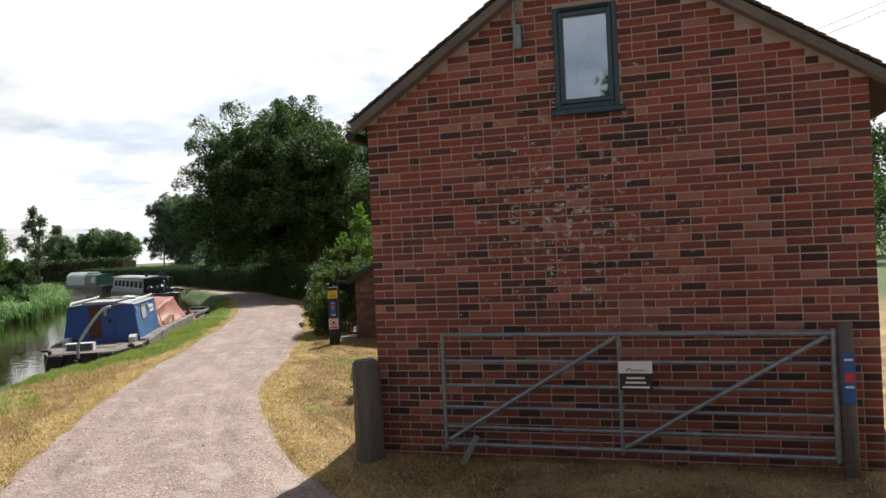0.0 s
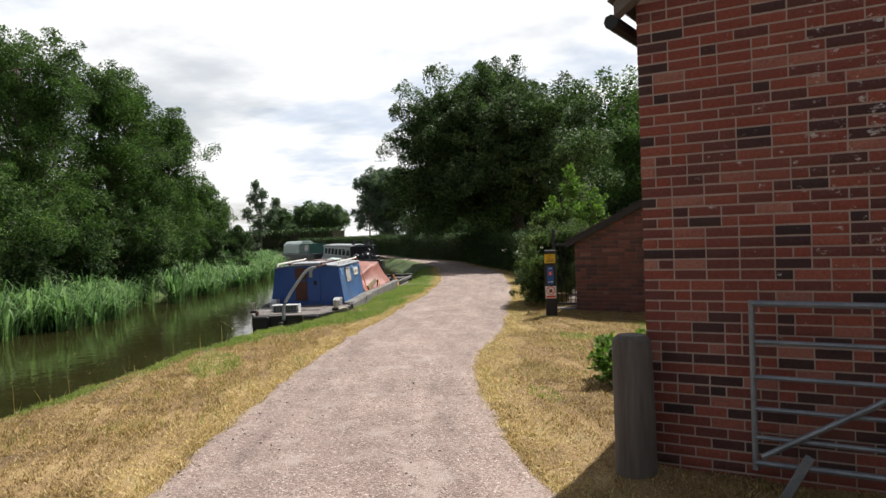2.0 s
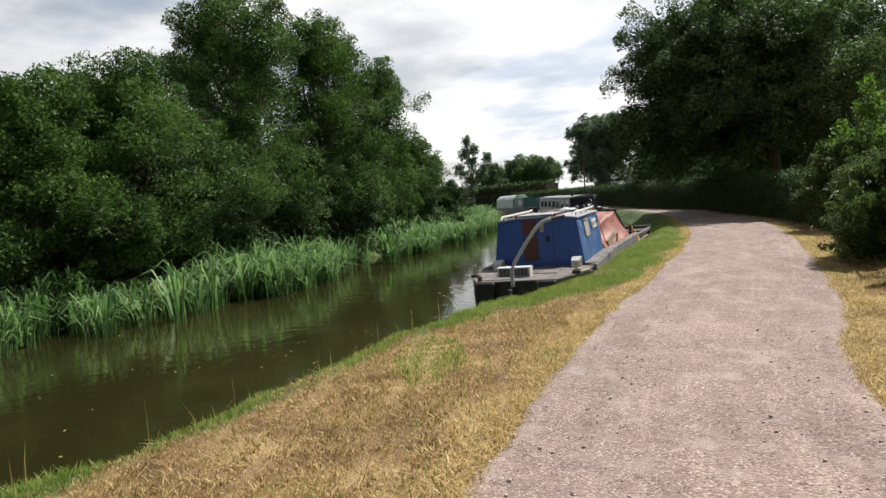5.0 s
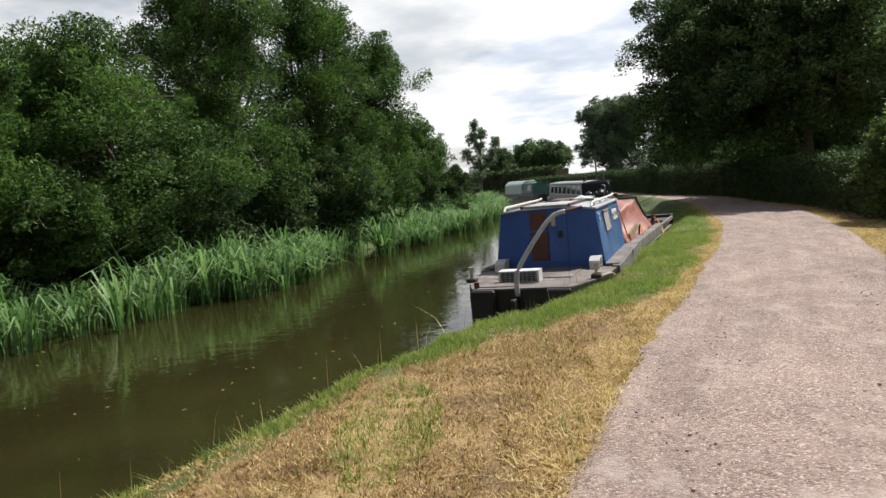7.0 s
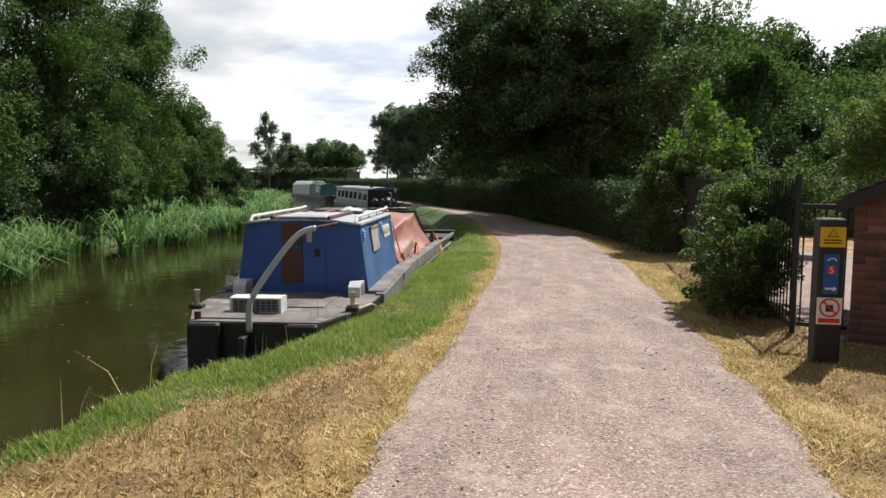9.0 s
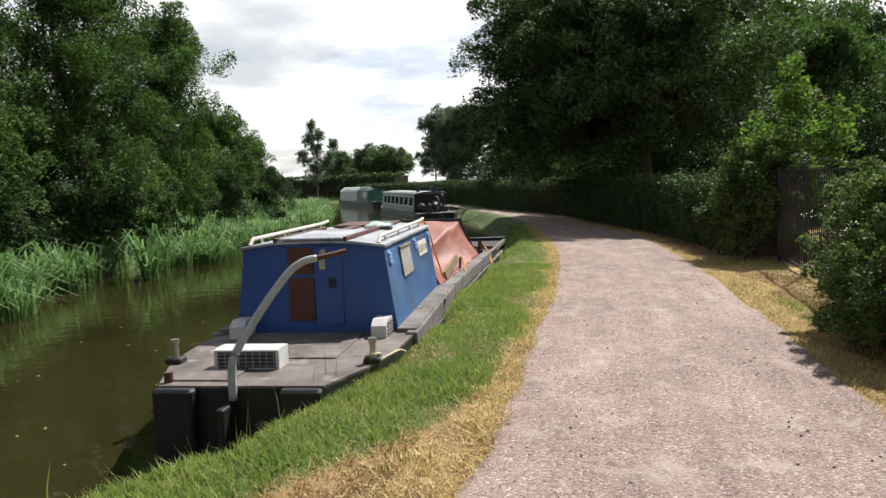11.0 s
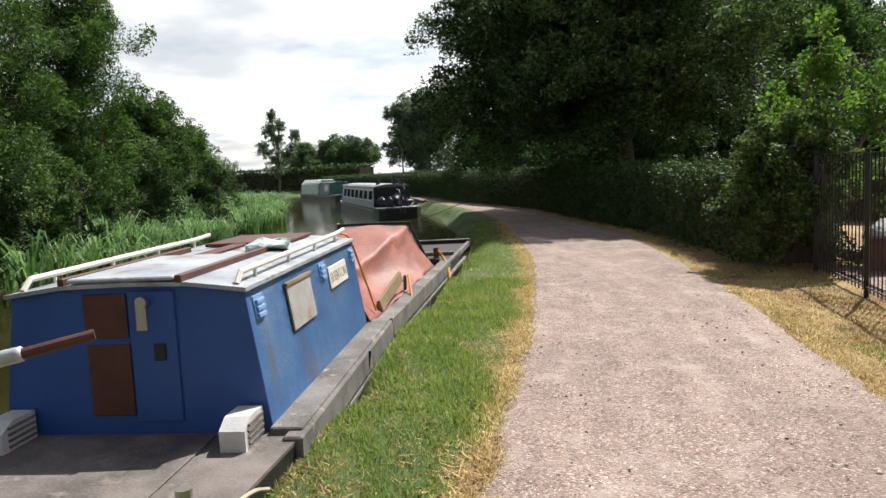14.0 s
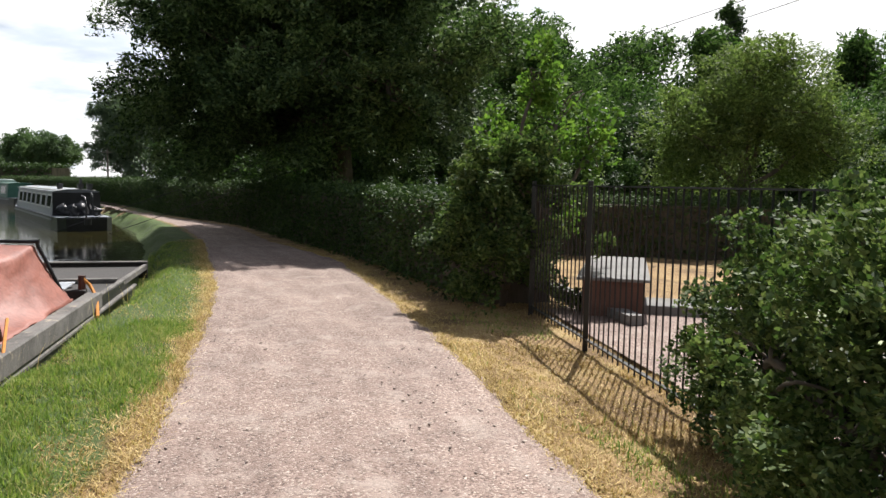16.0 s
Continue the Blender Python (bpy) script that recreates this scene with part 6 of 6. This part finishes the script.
build_tree("sapling", (-7.6, 17.4), [(0, 0, 1.5, 0.7, 0.7, 0.7), (0.2, 0.1, 2.5, 0.55, 0.55, 0.7), (0.0, 0.0, 3.2, 0.25, 0.25, 0.5), (-0.4, 0.2, 2.0, 0.55, 0.55, 0.6), (0.7, 0.3, 2.2, 0.4, 0.4, 0.5)], "bright green sapling rising behind the railings", M["bright_leaf"], 5200, 0.055, 142, 0.035, per=24, small=(0.16, 0.36), fold=True, lift=0.9)
build_tree("bush", (-7.9, 16.3), [(0, 0, 0.9, 1.0, 1.0, 0.8), (0.1, 0.1, 1.7, 0.7, 0.7, 0.5)], "grey-green bush at the hedge's end", M["bush_leaf"], 34000, 0.038, 143, 0.05, per=44, small=(0.2, 0.4), category="bush", fold=True)
build_tree("bush", (-5.3, 10.3), [(0, 0, 0.7, 0.62, 0.9, 0.75), (0.2, -0.1, 1.3, 0.5, 0.8, 0.42), (-0.12, 0.95, 0.85, 0.5, 0.6, 0.7), (0.2, -1.1, 0.65, 0.45, 0.6, 0.55), (0.6, 0.2, 1.35, 0.6, 0.7, 0.45), (-0.2, 1.3, 0.5, 0.45, 0.4, 0.45)], "green bush growing through the railings", M["bush_leaf"], 95000, 0.024, 144, 0.03, per=60, small=(0.12, 0.3), category="bush", fold=True, lift=0.6)
build_tree("bramble_bush", (-0.62, 2.6), [(0, 0, 0.28, 0.6, 0.7, 0.26), (0.3, -0.3, 0.35, 0.35, 0.4, 0.25), (0.35, 0.5, 0.4, 0.4, 0.5, 0.3), (-0.35, -0.35, 0.22, 0.4, 0.35, 0.2)], "low leafy bramble on the dry grass by the house", M["bright_leaf"], 8200, 0.042, 145, 0.02, per=40, small=(0.12, 0.26), category="bush", fold=True, lift=0.7)


def build_hedge(name, line, high, deep, count, size, label, seed, leaf):
    """A clipped hedge along a line: a leafy skin on a twiggy core."""
    rng = np.random.RandomState(seed)
    line = curve_pts(line, 8)
    ln = np.r_[0, np.cumsum(np.linalg.norm(np.diff(line, axis=0), axis=1))]
    h = tagged(holder(name), label, "hedge")
    bm = bmesh.new()
    rings = []
    for i, p in enumerate(line):
        t = line[min(i + 1, len(line) - 1)] - line[max(i - 1, 0)]
        t = t / np.linalg.norm(t)
        nn = np.array([-t[1], t[0]])
        w = deep * 0.38
        z0 = -0.1
        rings.append([(*(p + nn * a), z) for a, z in ((-w, z0), (-w, high * 0.9), (w, high * 0.9), (w, z0))])
    vs = loft(bm, rings)
    bm.faces.new(vs[0])
    bm.faces.new(vs[-1][::-1])
    bmesh.ops.recalc_face_normals(bm, faces=bm.faces[:])
    part("core", bm, M["bark"], h)
    s = rng.uniform(0, ln[-1], count)
    px, py = np.interp(s, ln, line[:, 0]), np.interp(s, ln, line[:, 1])
    e = 0.05
    tx, ty = np.interp(s + e, ln, line[:, 0]) - np.interp(s - e, ln, line[:, 0]), np.interp(s + e, ln, line[:, 1]) - np.interp(s - e, ln, line[:, 1])
    m = np.hypot(tx, ty) + 1e-9
    nx, ny = -ty / m, tx / m
    where = rng.choice(3, count, p=[0.38, 0.24, 0.38])
    bulge = 0.06 * wavy(s, s * 0.3, 1.7, 1) + 0.05 * wavy(s, s, 4.3, 2)
    off = np.where(where == 0, -deep * 0.45 - bulge, np.where(where == 2, deep * 0.45 + bulge, rng.uniform(-0.48, 0.48, count) * deep)) + rng.normal(size=count) * 0.09
    z = np.where(where == 1, high + bulge + rng.normal(size=count) * 0.04 + (rng.uniform(size=count) < 0.06) * rng.uniform(0, 0.22, count), rng.uniform(0.02, high, count))
    c = np.stack([px + nx * off, py + ny * off, z], 1)
    v, f = leaf_cloud(c, np.full(count, 0.07), count, size, rng, fold=False)
    sheet("foliage", v, f, leaf, h)
    return h


build_hedge("hedge", [(-7.75, 16.6), (-9.2, 18.7), (-11.5, 21.8), (-14.3, 25.0), (-18.7, 30.2), (-25.2, 35.7), (-36.5, 46.5), (-49, 57), (-62, 64)], 1.42, 1.3, 260000, 0.052, "clipped green hedge along the towpath", 200, M["hedge_leaf"])
build_hedge("hedge", [(-58, 66), (-75, 68), (-100, 66), (-140, 58)], 2.6, 2.6, 34000, 0.2, "tall shaggy hedge past the canal bend", 201, M["hedge_leaf"])
build_hedge("garden_hedge", [(-9.5, 24.2), (-5.0, 24.6), (3.0, 25.5)], 1.3, 1.0, 40000, 0.05, "dark clipped garden hedge behind the terrace", 202, M["hedge_leaf"])


def blades(x, y, z, high, wide, rng, lean=0.35, seg=2):
    """Upright tapering blades, bent over, as corners and triangles."""
    n = len(x)
    a = rng.uniform(0, 2 * math.pi, n)
    ca, sa = np.cos(a), np.sin(a)
    l = np.abs(rng.normal(size=n)) * lean * high
    dx, dy = -sa, ca
    vs = []
    base = np.stack([x, y, z], 1)
    side = np.stack([ca, sa, 0 * a], 1) * (wide * 0.5)[:, None]
    lean_v = np.stack([dx * l, dy * l, 0 * l], 1)
    upv = np.stack([0 * high, 0 * high, high], 1)
    if seg == 1:
        v = np.stack([base - side, base + side, base + upv + lean_v], 1)
        return v.reshape(-1, 3), np.arange(n * 3).reshape(-1, 3)
    mid = base + upv * 0.6 + lean_v * 0.35
    tip = base + upv * 0.97 + lean_v
    v = np.stack([base - side, base + side, mid + side * 0.8, mid - side * 0.8, tip], 1)
    o = np.arange(n)[:, None] * 5
    f = np.concatenate([o + [0, 1, 2], o + [0, 2, 3], o + [3, 2, 4]])
    return v.reshape(-1, 3), f


def along(line, s):
    ln = np.r_[0, np.cumsum(np.linalg.norm(np.diff(line, axis=0), axis=1))]
    s = s * ln[-1]
    return np.interp(s, ln, line[:, 0]), np.interp(s, ln, line[:, 1])


def arc_blades(x, y, z, high, wide, turn, lean, rng):
    """Long blades that rise, arch over and droop at the tip."""
    n = len(x)
    out = np.stack([np.cos(turn), np.sin(turn), 0 * turn], 1)
    side = np.stack([-np.sin(turn), np.cos(turn), 0 * turn], 1) * (wide * 0.5)[:, None]
    base = np.stack([x, y, z], 1)
    h, l = high[:, None], (lean * high)[:, None]
    upw = np.array([0, 0, 1.0])
    p1, p2, p3 = base + upw * h * 0.5 + out * l * 0.16, base + upw * h * 0.88 + out * l * 0.55, base + upw * h * (1.0 - 0.35 * np.clip(lean, 0, 1.4))[:, None] + out * l * 1.15
    v = np.stack([base - side * 0.6, base + side * 0.6, p1 + side, p1 - side, p2 + side * 0.8, p2 - side * 0.8, p3], 1)
    o = np.arange(n)[:, None] * 7
    f = np.concatenate([o + [0, 1, 2], o + [0, 2, 3], o + [3, 2, 4], o + [3, 4, 5], o + [5, 4, 6]])
    return v.reshape(-1, 3), f


def build_reeds():
    rng = np.random.RandomState(31)
    line = FAR[(FAR[:, 1] < 46) & (FAR[:, 1] > -12)]
    clump_n, n = 1500, 54000
    heart = rng.uniform(0, 1, clump_n) ** 1.0
    hx, hy = along(line, heart)
    hx2, hy2 = along(line, np.clip(heart + 0.002, 0, 1))
    tx, ty = hx2 - hx, hy2 - hy
    m = np.hypot(tx, ty) + 1e-9
    back = rng.uniform(-0.25, 1.7, clump_n) + 0.4 * wavy(hx, hy, 0.8, 1)
    hx, hy = hx - ty / m * back, hy + tx / m * back
    keep = wavy(hx, hy, 0.75, 7) > -0.62
    hx, hy = hx[keep], hy[keep]
    hh = np.clip(1.02 + 0.3 * wavy(hx, hy, 0.7, 3), 0.45, 1.4) * rng.uniform(0.7, 1.15, len(hx))
    k = rng.randint(0, len(hx), n)
    turn = rng.uniform(0, 2 * math.pi, n)
    rad = np.abs(rng.normal(size=n)) * 0.13
    x, y = hx[k] + np.cos(turn) * rad, hy[k] + np.sin(turn) * rad
    z = np.maximum(land(x, y), WATER - 0.1)
    v, f = arc_blades(x, y, z, hh[k] * rng.uniform(0.5, 1.2, n), rng.uniform(0.022, 0.055, n), turn + rng.normal(size=n) * 0.5, np.clip(np.abs(rng.normal(size=n)) * 0.5 + 0.15, 0, 1.3), rng)
    tagged(sheet("reeds", v, f, M["reed"]), "tall green reeds in arching tufts along the far bank", "reeds", kind="stuff")


build_reeds()


def build_pebbles():
    """Loose stones on the path."""
    rng = np.random.RandomState(51)
    n = 14000
    x, y = rng.uniform(-11, 1.5, n), rng.uniform(-4.5, 15, n)
    ok = inside(x, y, PATH_POLY) & (seg_dist(x, y, PATH_POLY, True) > 0.03)
    x, y = x[ok], y[ok]
    z = land(x, y) + 0.019
    r = 0.004 + 0.012 * rng.uniform(size=len(x)) ** 4
    d = np.array([(1, 0, 0), (-1, 0, 0), (0, 1, 0), (0, -1, 0), (0, 0, 0.7), (0, 0, -0.7)])
    v = np.stack([x, y, z], 1)[:, None] + d[None] * r[:, None, None] * rng.uniform(0.6, 1.35, (len(x), 6, 1))
    tri = np.array([(0, 2, 4), (2, 1, 4), (1, 3, 4), (3, 0, 4), (2, 0, 5), (1, 2, 5), (3, 1, 5), (0, 3, 5)])
    f = (np.arange(len(x))[:, None, None] * 6 + tri[None]).reshape(-1, 3)
    m = surface("pebble", [(0.3, (0.34, 0.26, 0.22)), (0.7, (0.5, 0.42, 0.37))], 9, 0.9, bump=0.2, rand="island")
    tagged(sheet("loose_stones", v.reshape(-1, 3), f, m), "small loose stones on the gravel", "stones", kind="stuff")


def build_floating():
    """Bits of leaf and blossom adrift on the canal."""
    rng = np.random.RandomState(52)
    n = 420
    x, y = rng.uniform(-19, -6, n), rng.uniform(-4, 14, n)
    ok = inside(x, y, CANAL) & (seg_dist(x, y, CANAL, True) > 0.4)
    x, y = x[ok], y[ok]
    a, r = rng.uniform(0, 6.28, len(x)), rng.uniform(0.008, 0.028, len(x))
    c, s = np.cos(a) * r, np.sin(a) * r
    z = np.full(len(x), WATER + 0.004)
    v = np.stack([np.stack([x + c, y + s, z], 1), np.stack([x - s * 0.5, y + c * 0.5, z], 1), np.stack([x - c, y - s, z + 0.004], 1), np.stack([x + s * 0.5, y - c * 0.5, z], 1)], 1)
    tagged(sheet("floating_leaves", v.reshape(-1, 3), np.arange(len(x) * 4).reshape(-1, 4), M["straw"]), "pale leaf scraps floating on the water", "debris", kind="stuff")


def build_grass():
    rng = np.random.RandomState(41)
    n = 620000
    x = rng.uniform(-17.5, 6.0, n)
    y = rng.uniform(-5.5, 24, n)
    k = 800000
    x, y = np.r_[x, rng.uniform(-11.5, 1.5, k)], np.r_[y, rng.uniform(-5.0, 14.0, k)]
    ok = (x < 1.5) | (y < 0)
    x, y = x[ok], y[ok]
    dn = seg_dist(x, y, NEAR, False, 6.0)
    pd = seg_dist(x, y, PATH_POLY, True, 6.0)
    water, on = inside(x, y, CANAL), inside(x, y, PATH_POLY)
    house = (x > -0.02) & (y > -0.02)
    outhouse = (x > -3.95) & (y > 8.4)
    garden = (y - 8.62) * (-2.25) - (x + 4.45) * 5.38 < -0.3 * 5.8
    ragged = 0.06 + 0.09 * wavy(x, y, 5.0, 2) + 0.06 * wavy(x, y, 13.0, 1)
    ok = ~on & ~water & ~house & ~outhouse & (pd < 5) & ~(garden & (y > 8.6) & (x > -8))
    ok |= on & (pd < ragged) & (rng.uniform(size=len(x)) < 0.5) & (y > -4)
    x, y, dn, pd, on = x[ok], y[ok], dn[ok], pd[ok], on[ok]
    u = rng.uniform(size=len(x))
    clump = wavy(x, y, 2.2, 6) + 0.6 * wavy(x, y, 6.3, 2)
    green_here = lushness(x, y)
    lush = green_here + (0.15 + 0.42 * green_here) * clump + 0.2 * rng.normal(size=len(x))
    tuft = (wavy(x, y, 1.1, 9) > 0.62) & (pd > 0.3)
    green = ((lush > 0.62) | (tuft & (u < 0.4))) & ~on
    edge = pd < 0.42 + 0.18 * wavy(x, y, 3.0, 4)
    brown = ~green & ~edge & ~on & (u < 0.5)
    straw = ~green & ~brown & ~((clump > 0.5) & (u < 0.5))
    z = land(x, y) - 0.006
    low = 0.6 + 0.4 * np.clip(clump + 0.5, 0, 1)
    side = 0.2 * np.exp(-(dn / 0.3) ** 2) * rng.uniform(size=len(x)) ** 2
    for name, pick, base, var, lean, mat, label in (
            ("green_grass", green, 0.03, 0.055, 0.95, M["grass"], "green grass by the water's edge"),
            ("brown_grass", brown, 0.02, 0.038, 1.7, M["brown_grass"], "browned short turf on the verge"),
            ("dry_grass", straw, 0.015, 0.028, 2.0, M["straw"], "pale dry straw lying along the path's edge")):
        tall = (base + var * rng.uniform(size=pick.sum())) * low[pick] + (side[pick] if name == "green_grass" else 0)
        v, f = blades(x[pick], y[pick], z[pick], tall, rng.uniform(0.006, 0.014, pick.sum()), rng, lean, 1)
        tagged(sheet(name, v, f, mat), label, "grass", kind="stuff")
    # straw thrown over the path's edges
    for edge_line in (PATH_L, PATH_R):
        pick = edge_line[(edge_line[:, 1] > -5) & (edge_line[:, 1] < 24)]
        k = 30000
        ex, ey = along(pick, rng.uniform(0, 1, k))
        out = np.sign(edge_line[40, 0] - (PATH_L[40, 0] + PATH_R[40, 0]) / 2)
        ex = ex + out * (np.abs(rng.normal(size=k)) * 0.2 - 0.06) + 0.05 * wavy(ex, ey, 7.0, 1)
        ok = ~((ex > -0.05) & (ey > -0.05)) & ~((ex > -3.98) & (ey > 8.4))
        ex, ey = ex[ok], ey[ok]
        v, f = blades(ex, ey, land(ex, ey) + 0.004, rng.uniform(0.012, 0.035, len(ex)), rng.uniform(0.005, 0.011, len(ex)), rng, 2.0, 1)
        tagged(sheet("straw_edge", v, f, M["straw"]), "pale straw strewn along the gravel's edge", "grass", kind="stuff")
    # taller seeding stalks on the bank
    m = 130
    sx, sy = along(NEAR[(NEAR[:, 1] > -5) & (NEAR[:, 1] < 20)], rng.uniform(0, 1, m))
    sx = sx + rng.uniform(-0.15, 0.55, m)
    v, f = blades(sx, sy, land(sx, sy) - 0.02, rng.uniform(0.2, 0.5, m), np.full(m, 0.007), rng, 0.35)
    tagged(sheet("seeding_stalks", v, f, M["straw"]), "tall dry grass stalks on the bank", "grass", kind="stuff")


build_grass()
build_pebbles()
build_floating()


def build_wires():
    """A telegraph pole far off and the overhead lines beside the house."""
    pole = tagged(holder("telegraph_pole", (-60.8, 76.0, 0.0)), "distant thin wooden telegraph pole", "pole")
    part("shaft", new_tube([(0, 0, -0.3), (0, 0, 4.6)], 0.12, 8, 0.09), M["timber_post"], pole)
    part("crossarm", new_box(-0.7, 0.7, -0.05, 0.05, 4.2, 4.3), M["timber_post"], pole)
    for k, (za, zb) in enumerate(((11.24, 0.315), (10.85, 0.325))):
        ln = tagged(holder("overhead_cable"), "thin dark overhead cable", "cable")
        part("wire", new_tube([(-30.0, 30.0, za - 40.2 * zb), (10.2, 30.0, za), (60.0, 30.0, za + 49.8 * zb)], 0.011, 5), M["black_iron"], ln)


build_wires()


def build_blossom():
    rng = np.random.RandomState(77)
    c = np.stack([rng.uniform(-5.75, -4.7, 40), rng.uniform(8.6, 10.3, 40), rng.uniform(0.25, 1.3, 40)], 1)
    v, f = leaf_cloud(c, np.full(40, 0.05), 320, 0.013, rng, long=1.1)
    bush = [o for o in scene.objects if o.name.startswith("bush") and o.parent is None][-1]
    ob = sheet("blossom", v - np.array(bush.matrix_world.translation), f, M["flower"], bush)
    ob["label"] = "small white bindweed flowers"


build_blossom()
